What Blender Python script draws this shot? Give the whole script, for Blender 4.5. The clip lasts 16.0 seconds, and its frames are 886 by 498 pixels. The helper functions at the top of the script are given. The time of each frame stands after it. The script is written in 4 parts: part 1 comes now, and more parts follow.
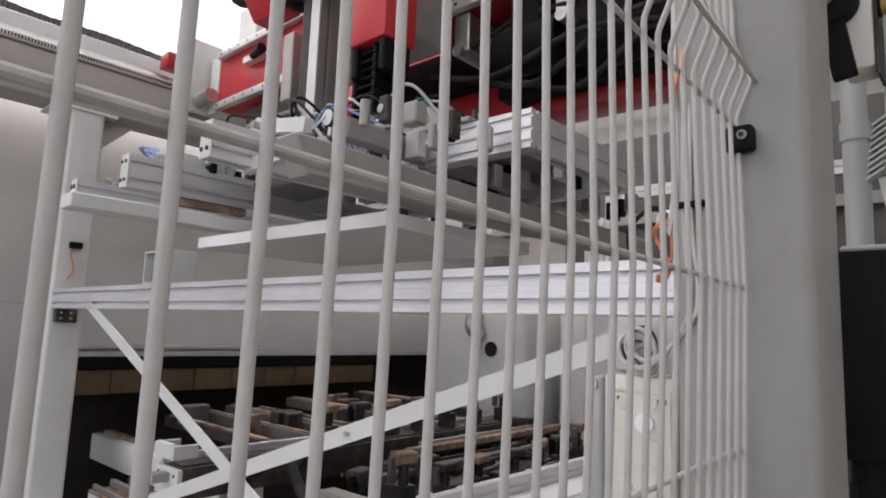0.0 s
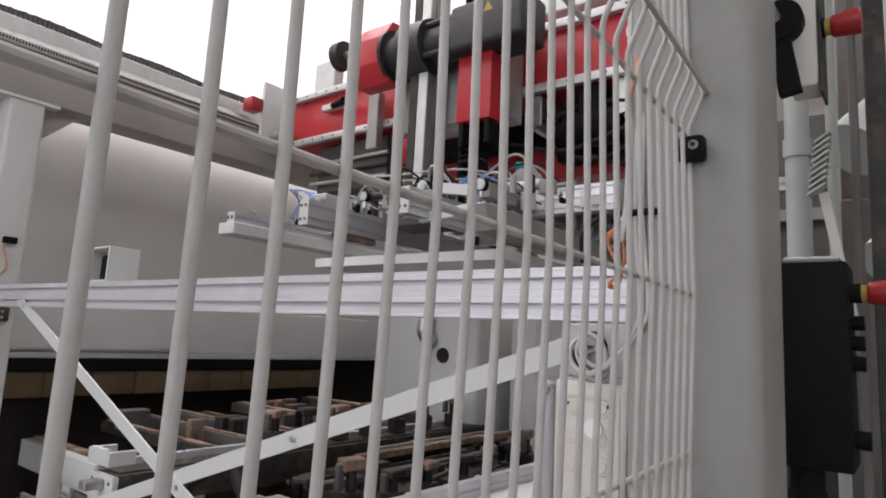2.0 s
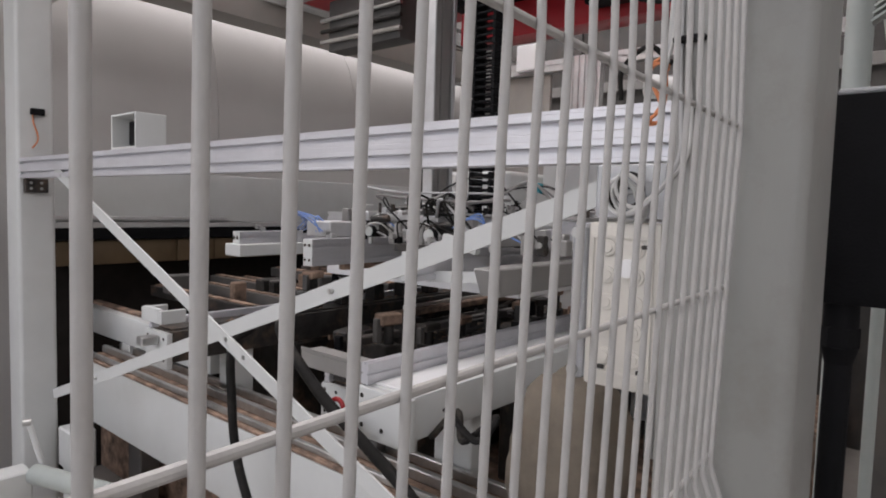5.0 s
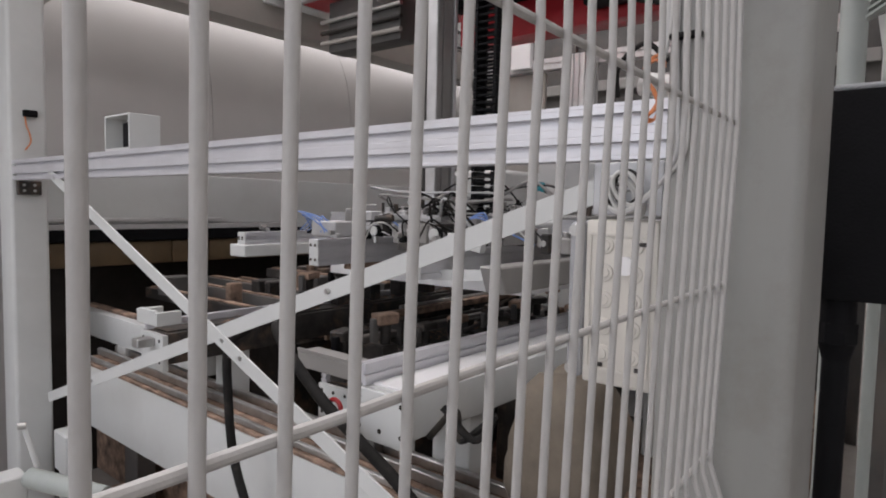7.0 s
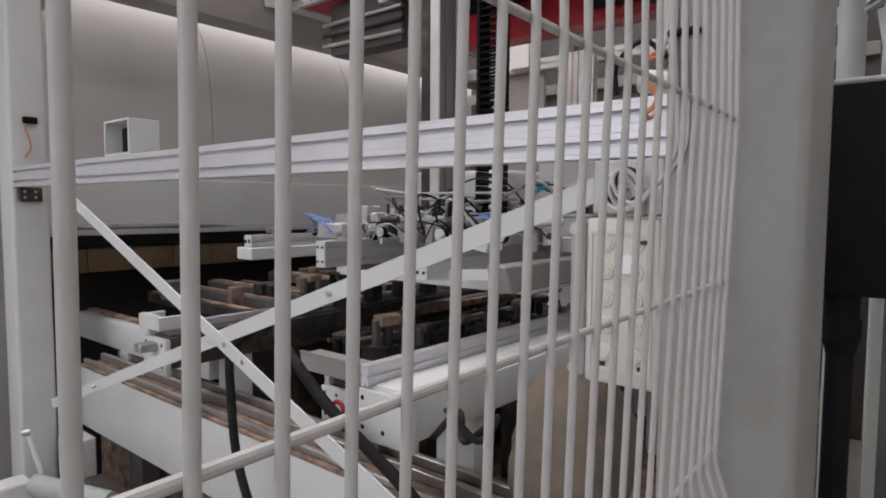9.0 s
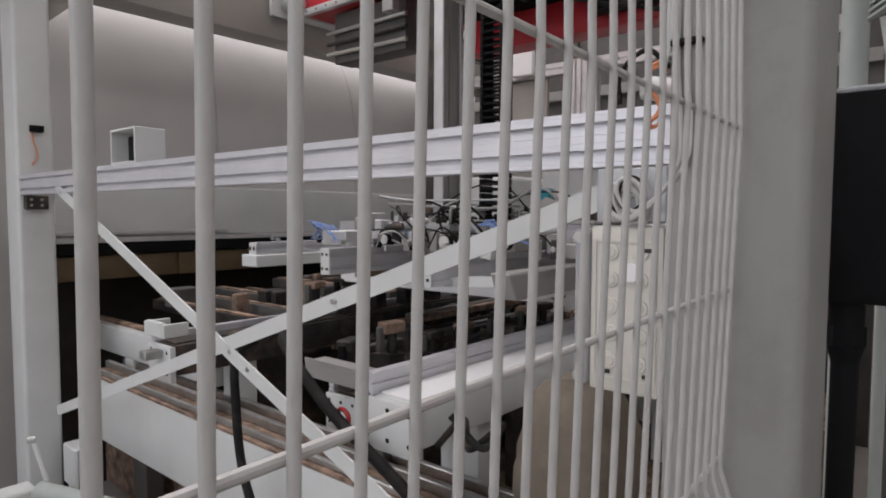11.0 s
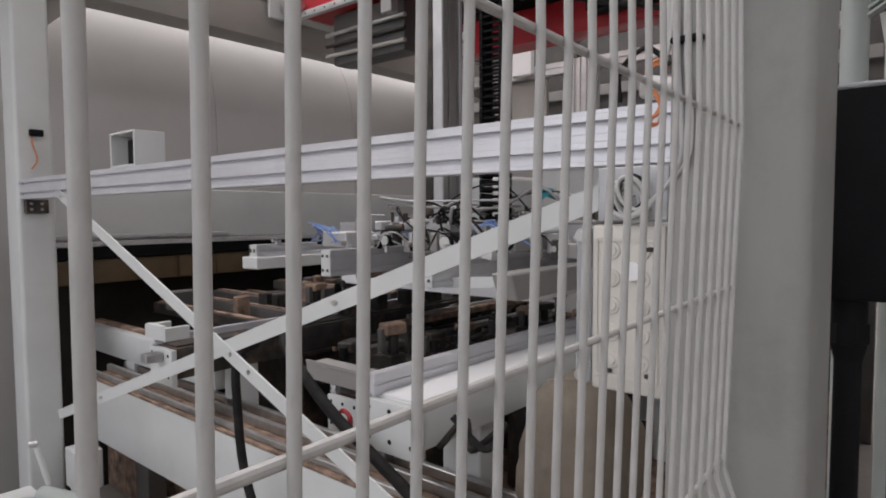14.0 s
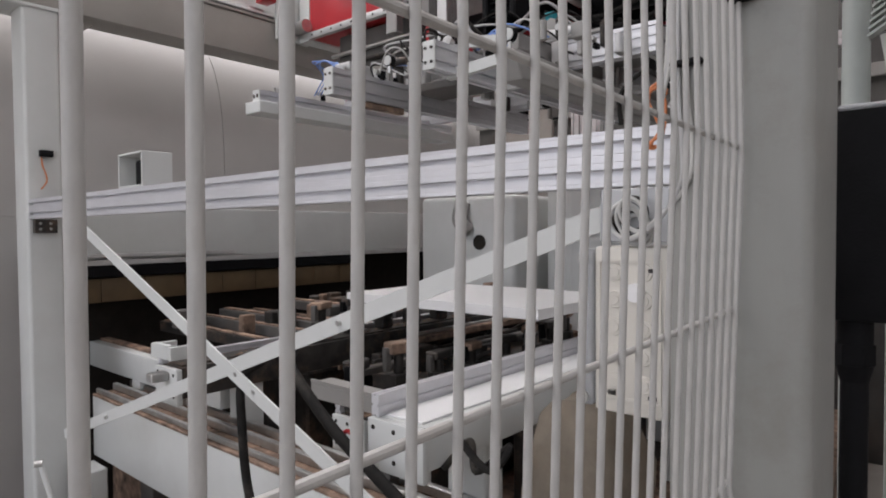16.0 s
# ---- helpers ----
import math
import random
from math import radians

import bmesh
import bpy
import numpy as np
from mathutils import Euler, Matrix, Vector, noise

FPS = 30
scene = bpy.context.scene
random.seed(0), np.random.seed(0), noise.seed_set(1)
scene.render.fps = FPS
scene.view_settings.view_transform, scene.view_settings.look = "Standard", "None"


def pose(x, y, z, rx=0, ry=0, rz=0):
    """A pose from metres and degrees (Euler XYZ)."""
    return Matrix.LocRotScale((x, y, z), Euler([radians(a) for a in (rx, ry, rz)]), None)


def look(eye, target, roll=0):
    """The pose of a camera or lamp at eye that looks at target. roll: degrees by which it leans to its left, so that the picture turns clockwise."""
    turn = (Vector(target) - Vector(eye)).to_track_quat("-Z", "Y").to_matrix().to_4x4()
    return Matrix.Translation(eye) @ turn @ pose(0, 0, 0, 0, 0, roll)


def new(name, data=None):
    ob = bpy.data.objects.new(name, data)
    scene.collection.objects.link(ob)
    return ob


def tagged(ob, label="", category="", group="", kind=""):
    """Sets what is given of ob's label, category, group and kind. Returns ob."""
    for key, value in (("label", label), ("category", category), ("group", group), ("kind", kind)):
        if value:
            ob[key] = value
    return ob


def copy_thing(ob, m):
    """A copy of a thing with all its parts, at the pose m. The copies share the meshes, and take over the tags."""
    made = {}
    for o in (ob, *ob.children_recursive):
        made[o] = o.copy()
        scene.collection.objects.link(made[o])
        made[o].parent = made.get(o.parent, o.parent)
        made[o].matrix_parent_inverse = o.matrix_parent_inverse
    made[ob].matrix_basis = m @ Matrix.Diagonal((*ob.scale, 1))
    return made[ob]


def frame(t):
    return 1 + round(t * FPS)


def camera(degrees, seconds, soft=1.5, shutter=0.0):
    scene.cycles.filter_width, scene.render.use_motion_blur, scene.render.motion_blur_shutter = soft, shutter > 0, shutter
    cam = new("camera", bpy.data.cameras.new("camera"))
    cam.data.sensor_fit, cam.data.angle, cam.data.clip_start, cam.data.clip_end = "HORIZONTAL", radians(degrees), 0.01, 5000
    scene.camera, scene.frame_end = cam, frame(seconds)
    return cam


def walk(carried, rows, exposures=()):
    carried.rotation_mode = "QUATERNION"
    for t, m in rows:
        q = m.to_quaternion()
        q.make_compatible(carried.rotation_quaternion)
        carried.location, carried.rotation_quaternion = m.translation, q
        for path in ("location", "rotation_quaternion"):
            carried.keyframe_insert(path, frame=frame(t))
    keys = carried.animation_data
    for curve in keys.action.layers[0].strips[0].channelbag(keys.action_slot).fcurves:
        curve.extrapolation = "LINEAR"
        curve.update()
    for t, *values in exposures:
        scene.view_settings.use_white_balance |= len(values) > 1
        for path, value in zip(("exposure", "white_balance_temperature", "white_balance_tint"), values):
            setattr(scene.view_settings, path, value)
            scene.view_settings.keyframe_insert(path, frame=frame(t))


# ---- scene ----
cam = camera(70.9, 16.0, 1.9)
PATH = [
    (0, (0.1220, -0.2263, 1.4440), (1.5945, 1.1014, 1.7034), 2.17),
    (0.5, (0.1257, -0.2219, 1.4424), (1.6668, 1.0232, 1.7173), 2.30),
    (1, (0.1324, -0.2156, 1.4408), (1.6923, 1.0052, 1.7171), 2.64),
    (1.5, (0.1312, -0.2173, 1.4402), (1.6938, 0.9973, 1.7250), 2.98),
    (2, (0.1319, -0.2189, 1.4395), (1.6954, 0.9953, 1.7258), 3.01),
    (2.5, (0.1309, -0.2199, 1.4385), (1.6924, 0.9973, 1.7238), 2.91),
    (3, (0.1319, -0.2199, 1.4375), (1.6924, 1.0013, 1.7078), 2.61),
    (3.5, (0.1354, -0.2162, 1.4273), (1.6821, 1.0517, 1.4725), 1.95),
    (4, (0.1410, -0.2125, 1.4172), (1.6648, 1.0779, 1.3091), 1.49),
    (6.5, (0.1460, -0.1985, 1.4042), (1.6798, 1.0779, 1.2591), 1.49),
    (7, (0.1458, -0.2013, 1.4061), (1.6840, 1.0697, 1.2693), 1.17),
    (7.5, (0.1447, -0.2043, 1.4070), (1.6752, 1.0763, 1.2694), 0.96),
    (8, (0.1485, -0.2022, 1.4059), (1.6764, 1.0810, 1.2625), 0.65),
    (8.5, (0.1494, -0.2010, 1.4058), (1.6837, 1.0757, 1.2686), 0.63),
    (9, (0.1492, -0.2009, 1.4066), (1.6839, 1.0744, 1.2708), 0.32),
    (11.5, (0.1445, -0.2024, 1.4101), (1.6719, 1.0839, 1.2964), 0.15),
    (12, (0.1484, -0.2023, 1.4080), (1.6782, 1.0806, 1.2915), -0.16),
    (12.5, (0.1472, -0.2022, 1.4089), (1.6754, 1.0833, 1.2967), -0.18),
    (13, (0.1462, -0.2012, 1.4099), (1.6754, 1.0823, 1.3027), -0.08),
    (13.5, (0.1452, -0.2012, 1.4089), (1.6724, 1.0853, 1.2977), -0.08),
    (14, (0.1472, -0.2002, 1.4089), (1.6744, 1.0863, 1.2957), -0.28),
    (14.5, (0.1462, -0.2002, 1.4089), (1.6714, 1.0893, 1.3007), -0.28),
    (15, (0.1462, -0.2022, 1.4089), (1.6714, 1.0873, 1.2997), -0.38),
    (15.5, (0.1482, -0.2032, 1.4099), (1.6714, 1.0873, 1.2957), -0.38),
    (16, (0.1482, -0.2065, 1.4158), (1.6637, 1.0969, 1.3569), -0.43),
]
walk(cam, [(t, look(eye, target, roll)) for t, eye, target, roll in PATH], [(0.0, 0.02, 6520, 17), (1.5, -0.10, 6520, 17), (4.0, -0.16, 6510, 17), (8.0, -0.20, 6500, 17), (12.5, -0.27, 6480, 16), (15.0, -0.23, 6470, 16), (16.0, -0.17, 6470, 16)])

# ---------------- world and light ----------------
world = bpy.data.worlds.new("world")
scene.world = world
world.use_nodes = True
wn = world.node_tree.nodes
sky = wn.new("ShaderNodeTexSky")
sky.sky_type, sky.sun_disc = "NISHITA", False
sky.sun_elevation, sky.sun_rotation = radians(40), radians(200)
wn["Background"].inputs["Strength"].default_value = 0.1
world.node_tree.links.new(sky.outputs[0], wn["Background"].inputs["Color"])
scene.view_settings.exposure = 0.0


def area_lamp(name, eye, target, sx, sy, watts, colour=(1, 1, 1)):
    d = bpy.data.lights.new(name, "AREA")
    d.shape, d.size, d.size_y, d.energy, d.color = "RECTANGLE", sx, sy, watts, colour
    ob = new(name, d)
    ob.matrix_world = look(eye, target)
    return ob


# daylight of the hall's roof lights and its window bands
area_lamp("roof_light_lamp", (3.5, 3.6, 6.82), (3.5, 3.6, 0), 17.0, 3.0, 620, (1.0, 0.985, 0.965))
area_lamp("roof_light_lamp", (4.0, 11.4, 6.82), (4.0, 11.4, 0), 16.0, 6.5, 420, (1.0, 0.985, 0.965))
area_lamp("roof_light_lamp", (1.5, -3.2, 6.82), (1.5, -3.2, 0), 12.0, 1.6, 140, (1.0, 0.985, 0.965))
area_lamp("window_lamp", (-6.95, 0.0, 3.4), (0, 0.0, 2.4), 9.0, 3.4, 250, (0.94, 0.97, 1.0))

# ---------------- materials ----------------
M = {}


def mat(name, colour, rough=0.5, metal=0.0, vary=0.06, scale=18.0, bump=0.02, fine=220.0, stain=None, stain_amount=0.0,
        emit=0.0, coat=0.0, trans=0.0, stretch=(1, 1, 1), alpha_ior=1.45):
    m = bpy.data.materials.new(name)
    m.use_nodes = True
    nt = m.node_tree
    n, l = nt.nodes, nt.links
    b = n["Principled BSDF"]
    b.inputs["Roughness"].default_value = rough
    b.inputs["Metallic"].default_value = metal
    b.inputs["Coat Weight"].default_value = coat
    b.inputs["Transmission Weight"].default_value = trans
    b.inputs["IOR"].default_value = alpha_ior
    b.inputs["Specular IOR Level"].default_value = 0.12 if "black" in name else 0.5
    tc = n.new("ShaderNodeTexCoord")
    mp = n.new("ShaderNodeMapping")
    mp.inputs["Scale"].default_value = stretch
    l.new(tc.outputs["Object"], mp.inputs["Vector"])
    big = n.new("ShaderNodeTexNoise")
    big.inputs["Scale"].default_value, big.inputs["Detail"].default_value, big.inputs["Roughness"].default_value = scale, 5, 0.6
    small = n.new("ShaderNodeTexNoise")
    small.inputs["Scale"].default_value, small.inputs["Detail"].default_value = fine, 3
    l.new(mp.outputs[0], big.inputs["Vector"])
    l.new(mp.outputs[0], small.inputs["Vector"])
    ramp = n.new("ShaderNodeMapRange")
    ramp.inputs["From Min"].default_value, ramp.inputs["From Max"].default_value = 0.3, 0.7
    ramp.inputs["To Min"].default_value, ramp.inputs["To Max"].default_value = 1 - vary * 2, 1 + vary
    l.new(big.outputs["Fac"], ramp.inputs["Value"])
    mul = n.new("ShaderNodeMix")
    mul.data_type, mul.blend_type = "RGBA", "MULTIPLY"
    mul.inputs[0].default_value = 1.0
    mul.inputs[6].default_value = (*colour, 1)
    l.new(ramp.outputs[0], mul.inputs[7])
    out = mul.outputs[2]
    if stain:
        sn = n.new("ShaderNodeTexNoise")
        sn.inputs["Scale"].default_value, sn.inputs["Detail"].default_value, sn.inputs["Roughness"].default_value = scale * 0.45, 8, 0.72
        l.new(tc.outputs["Object"], sn.inputs["Vector"])
        sr = n.new("ShaderNodeMapRange")
        sr.inputs["From Min"].default_value, sr.inputs["From Max"].default_value = 0.52, 0.74
        sr.inputs["To Max"].default_value = stain_amount
        l.new(sn.outputs["Fac"], sr.inputs["Value"])
        mix = n.new("ShaderNodeMix")
        mix.data_type = "RGBA"
        l.new(sr.outputs[0], mix.inputs[0])
        l.new(out, mix.inputs[6])
        mix.inputs[7].default_value = (*stain, 1)
        out = mix.outputs[2]
    l.new(out, b.inputs["Base Color"])
    rr = n.new("ShaderNodeMapRange")
    rr.inputs["To Min"].default_value, rr.inputs["To Max"].default_value = max(0.02, rough - 0.1), min(1, rough + 0.12)
    l.new(big.outputs["Fac"], rr.inputs["Value"])
    l.new(rr.outputs[0], b.inputs["Roughness"])
    if bump:
        bp = n.new("ShaderNodeBump")
        bp.inputs["Strength"].default_value, bp.inputs["Distance"].default_value = min(1, bump * 8), 0.002
        l.new(small.outputs["Fac"], bp.inputs["Height"])
        l.new(bp.outputs[0], b.inputs["Normal"])
    if emit:
        b.inputs["Emission Color"].default_value = (*colour, 1)
        b.inputs["Emission Strength"].default_value = emit
    M[name] = m
    return m


mat("wire_paint", (0.44, 0.43, 0.415), 0.42, vary=0.05, scale=30, stain=(0.30, 0.26, 0.22), stain_amount=0.35, bump=0.03)
mat("machine_paint", (0.585, 0.597, 0.584), 0.45, vary=0.03, scale=5, stain=(0.45, 0.43, 0.40), stain_amount=0.25, bump=0.02)
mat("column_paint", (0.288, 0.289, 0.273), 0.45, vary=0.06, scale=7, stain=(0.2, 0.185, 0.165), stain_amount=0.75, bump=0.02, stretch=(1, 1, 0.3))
mat("beige_paint", (0.32, 0.30, 0.275), 0.5, vary=0.05, scale=4, stain=(0.22, 0.20, 0.17), stain_amount=0.3)
mat("red_paint", (0.46, 0.026, 0.036), 0.38, vary=0.06, scale=6, stain=(0.30, 0.02, 0.02), stain_amount=0.4, bump=0.02)
mat("aluminium", (0.68, 0.68, 0.70), 0.38, metal=0.75, vary=0.04, scale=14, bump=0.01, stretch=(1, 1, 6))
mat("anodised", (0.70, 0.70, 0.73), 0.42, metal=0.5, vary=0.04, scale=9, bump=0.01, stain=(0.55, 0.54, 0.54), stain_amount=0.4)
mat("motor_grey", (0.034, 0.034, 0.036), 0.5, vary=0.15, scale=12, bump=0.03)
mat("alu_dull", (0.60, 0.60, 0.60), 0.45, metal=0.55, vary=0.06, scale=12, stain=(0.4, 0.36, 0.3), stain_amount=0.35)
mat("steel", (0.52, 0.52, 0.51), 0.35, metal=0.9, vary=0.1, scale=20, stain=(0.25, 0.2, 0.16), stain_amount=0.4)
mat("dark_steel", (0.05, 0.046, 0.043), 0.55, metal=0.45, vary=0.25, scale=16, stain=(0.21, 0.14, 0.095), stain_amount=0.75)
mat("black_plastic", (0.008, 0.008, 0.009), 0.6, vary=0.15, scale=12, bump=0.04)
mat("black_rubber", (0.022, 0.021, 0.02), 0.6, vary=0.2, scale=20, bump=0.05, stain=(0.2, 0.17, 0.13), stain_amount=0.25)
mat("grey_plastic", (0.46, 0.46, 0.46), 0.5, vary=0.05, scale=10)
mat("box_plastic", (0.62, 0.595, 0.54), 0.5, vary=0.03, scale=9, stain=(0.42, 0.38, 0.32), stain_amount=0.25)
mat("clear_plastic", (0.75, 0.76, 0.78), 0.12, vary=0.02, scale=9, trans=0.6)
mat("board_white", (0.80, 0.80, 0.80), 0.35, vary=0.02, scale=4)
mat("orange_cable", (0.62, 0.22, 0.09), 0.45, vary=0.05)
mat("white_cable", (0.52, 0.52, 0.50), 0.45, vary=0.05)
mat("blue_hose", (0.16, 0.27, 0.58), 0.35, vary=0.05)
mat("teal_plastic", (0.02, 0.25, 0.30), 0.4)
mat("red_plastic", (0.33, 0.018, 0.02), 0.35, vary=0.05)
mat("yellow_plastic", (0.36, 0.24, 0.04), 0.4, vary=0.05)
# yellow of the planks, with the shadow under the box beam mixed in
mat("yellow_shaded", (0.12, 0.08, 0.042), 0.55, vary=0.15, scale=6, stain=(0.1, 0.07, 0.04), stain_amount=0.6)
mat("wood_dust", (0.30, 0.205, 0.15), 0.85, vary=0.4, scale=14, bump=0.1, fine=90, stain=(0.09, 0.062, 0.045), stain_amount=0.75)
mat("sheet_grey", (0.40, 0.385, 0.37), 0.42, vary=0.03, scale=2, stain=(0.31, 0.295, 0.28), stain_amount=0.35)
mat("plate_grey", (0.30, 0.292, 0.28), 0.45, vary=0.05, scale=6, stain=(0.18, 0.17, 0.16), stain_amount=0.4)
# dirty cloth, its base colour lowered to carry the sack's shade
mat("sack_shaded", (0.19, 0.16, 0.125), 0.9, vary=0.2, scale=7, bump=0.1, fine=60, stain=(0.24, 0.17, 0.12), stain_amount=0.8)
mat("mast_grey", (0.34, 0.33, 0.32), 0.42, metal=0.5, vary=0.06, scale=10)
mat("machine_dark", (0.10, 0.095, 0.09), 0.6, vary=0.2, scale=3, stain=(0.16, 0.11, 0.08), stain_amount=0.5)
mat("concrete", (0.30, 0.28, 0.26), 0.75, vary=0.1, scale=2, bump=0.04, stain=(0.2, 0.15, 0.1), stain_amount=0.5)
mat("hall_white", (0.82, 0.82, 0.81), 0.7, vary=0.02, scale=1)
mat("hall_wall", (0.55, 0.55, 0.54), 0.7, vary=0.05, scale=1)
mat("roof_glass", (1.0, 0.995, 0.985), 0.6, vary=0.01, emit=0.95)
mat("pipe_paint", (0.36, 0.39, 0.37), 0.4, vary=0.05, scale=8, stain=(0.45, 0.42, 0.36), stain_amount=0.3)
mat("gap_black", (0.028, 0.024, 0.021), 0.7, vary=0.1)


# ---------------- mesh helpers ----------------
def block(bm, lo, hi, bevel=0.0, seg=1):
    """A box from corner to corner, with its edges rounded."""
    m = Matrix.LocRotScale([(a + b) / 2 for a, b in zip(lo, hi)], None, [abs(b - a) for a, b in zip(lo, hi)])
    r = bmesh.ops.create_cube(bm, size=1, matrix=m)
    if bevel:
        edges = list({e for v in r["verts"] for e in v.link_edges})
        bmesh.ops.bevel(bm, geom=edges, offset=bevel, segments=seg, affect="EDGES", profile=0.5)
    return bm


def rod(bm, a, b, r, seg=12, r2=None):
    """A round bar from a to b."""
    a, b = Vector(a), Vector(b)
    d = b - a
    q = d.to_track_quat("Z", "Y").to_matrix().to_4x4()
    bmesh.ops.create_cone(bm, cap_ends=True, segments=seg, radius1=r, radius2=r if r2 is None else r2, depth=d.length,
                          matrix=Matrix.Translation((a + b) / 2) @ q)
    return bm


def sweep(bm, points, r, seg=8):
    """A round tube through a row of points."""
    pts = [Vector(p) for p in points]
    rings = []
    for i, p in enumerate(pts):
        d = (pts[min(i + 1, len(pts) - 1)] - pts[max(i - 1, 0)]).normalized()
        u = d.orthogonal().normalized() if i == 0 else (u - d * u.dot(d)).normalized()
        w = d.cross(u)
        rings.append([bm.verts.new(p + (u * math.cos(k * 2 * math.pi / seg) + w * math.sin(k * 2 * math.pi / seg)) * r) for k in range(seg)])
    for A, B in zip(rings, rings[1:]):
        for k in range(seg):
            bm.faces.new((A[k], A[(k + 1) % seg], B[(k + 1) % seg], B[k]))
    bm.faces.new(list(reversed(rings[0])))
    bm.faces.new(rings[-1])
    return bm


def curve_points(ctrl, n=8):
    """A smooth row of points through the control points."""
    P = [Vector(p) for p in ctrl]
    P = [P[0] * 2 - P[1]] + P + [P[-1] * 2 - P[-2]]
    out = []
    for a, b, c, d in zip(P, P[1:], P[2:], P[3:]):
        for k in range(n):
            t = k / n
            out.append(0.5 * (2 * b + (c - a) * t + (2 * a - 5 * b + 4 * c - d) * t * t + (3 * b - a - 3 * c + d) * t ** 3))
    return out + [P[-2]]


def profile(bm, a, b, u, w, nu, nw, slot=0.009, deep=0.007, groove=None):
    """A slotted aluminium bar from a to b. u, w: its two cross directions with their half sizes as lengths; nu, nw: slots on the faces along u and along w."""
    a, b, u, w = Vector(a), Vector(b), Vector(u), Vector(w)
    hu, hw = u.length, w.length
    u, w = u.normalized(), w.normalized()

    def side(length, n):
        """Places along one face, from -length to length, as (along, depth)."""
        row = [(-length, 0)]
        for i in range(n):
            c = -length + (2 * i + 1) * length / n
            g = slot * 0.95 if groove is None else groove
            line = [(-g - 0.0016, 0), (-g - 0.0008, 0.0006), (-g, 0)]
            row += [(c + s, d) for s, d in line]
            row += [(c - slot / 2, 0), (c - slot / 2, deep), (c + slot / 2, deep), (c + slot / 2, 0)]
            row += [(c - s, d) for s, d in reversed(line)]
        return row
    ring = []
    for s, d in side(hu, nu):
        ring.append(u * s + w * (-hw + d))
    for s, d in side(hw, nw):
        ring.append(u * (hu - d) + w * s)
    for s, d in side(hu, nu):
        ring.append(u * -s + w * (hw - d))
    for s, d in side(hw, nw):
        ring.append(u * (-hu + d) + w * -s)
    A = [bm.verts.new(a + p) for p in ring]
    B = [bm.verts.new(b + p) for p in ring]
    for k in range(len(ring)):
        j = (k + 1) % len(ring)
        bm.faces.new((A[k], A[j], B[j], B[k]))
    bm.faces.new(list(reversed(A)))
    bm.faces.new(B)
    return bm


def flat_bar(bm, a, b, width, thick, side):
    """A flat bar from a to b; side: the direction of its thickness."""
    a, b, s = Vector(a), Vector(b), Vector(side).normalized()
    d = (b - a).normalized()
    w = d.cross(s).normalized()
    m = Matrix((d, w, s)).transposed().to_4x4()
    m = Matrix.Translation((a + b) / 2) @ m @ Matrix.Diagonal(((b - a).length, width, thick, 1))
    bmesh.ops.create_cube(bm, size=1, matrix=m)
    return bm


def nb():
    return bmesh.new()


def mesh_of(name, bm, material, smooth=35):
    bmesh.ops.recalc_face_normals(bm, faces=bm.faces)
    me = bpy.data.meshes.new(name)
    bm.to_mesh(me)
    bm.free()
    me.materials.append(M[material])
    if smooth:
        me.shade_smooth()
        me.set_sharp_from_angle(angle=radians(smooth))
    return me


def thing(name, at, label, category, group="", kind=""):
    """An empty at a thing's base, to parent its parts."""
    ob = new(name)
    ob.empty_display_size = 0.05
    ob.location = at
    return tagged(ob, label, category, group, kind)


def root_of(ob):
    base = Vector((0, 0, 0))
    while ob:
        base += ob.location
        ob = ob.parent
    return base


def part(name, bm, material, parent, label="", smooth=35):
    """One mesh under a thing or part; the bmesh is in the place's own metres."""
    base = root_of(parent)
    bmesh.ops.translate(bm, verts=bm.verts, vec=-base)
    ob = new(name, mesh_of(name, bm, material, smooth))
    ob.parent = parent
    return tagged(ob, label)


def solid(name, bm, material, label, category, group="", kind="", smooth=35):
    """A thing that is one mesh."""
    return tagged(new(name, mesh_of(name, bm, material, smooth)), label, category, group, kind)


def bolt(bm, p, axis, r=0.006, h=0.004):
    p, a = Vector(p), Vector(axis).normalized()
    return rod(bm, p, p + a * h, r, 6)


# ---------------- the hall ----------------
solid("floor", block(nb(), (-7, -6, -0.2), (15, 16, 0)), "concrete", "worn dusty grey concrete floor", "floor", kind="structure")
solid("ceiling", block(nb(), (-7, -6, 7.0), (15, 16, 7.2)), "hall_white", "white sheet ceiling of the hall", "ceiling", kind="structure")
solid("wall_far", block(nb(), (-7, 16, 0), (15, 16.2, 7)), "hall_white", "white hall wall behind the machine", "wall", kind="structure")
solid("wall_near", block(nb(), (-7, -6.2, 0), (15, -6, 7)), "hall_wall", "grey hall wall", "wall", kind="structure")
solid("wall_end", block(nb(), (15, -6.2, 0), (15.2, 16.2, 7)), "hall_wall", "grey hall end wall", "wall", kind="structure")
bm = nb()
for lo, hi in (((-7.2, -6.2, 0), (-7, 16.2, 1.6)), ((-7.2, -6.2, 5.2), (-7, 16.2, 7)), ((-7.2, -6.2, 1.6), (-7, -5, 5.2)), ((-7.2, 4.5, 1.6), (-7, 16.2, 5.2))):
    block(bm, lo, hi)
solid("wall_side", bm, "hall_wall", "grey hall wall with a window band", "wall", kind="structure")
for i, (x, y, hx, hy) in enumerate(((4.0, 4.2, 9.5, 2.2), (4.5, 10.95, 9.0, 4.5), (1.5, -3.2, 6, 0.8))):
    solid("roof_light_%d" % (i + 1), block(nb(), (x - hx, y - hy, 6.9), (x + hx, y + hy, 6.98)), "roof_glass", "bright white translucent roof light", "roof light", kind="structure")

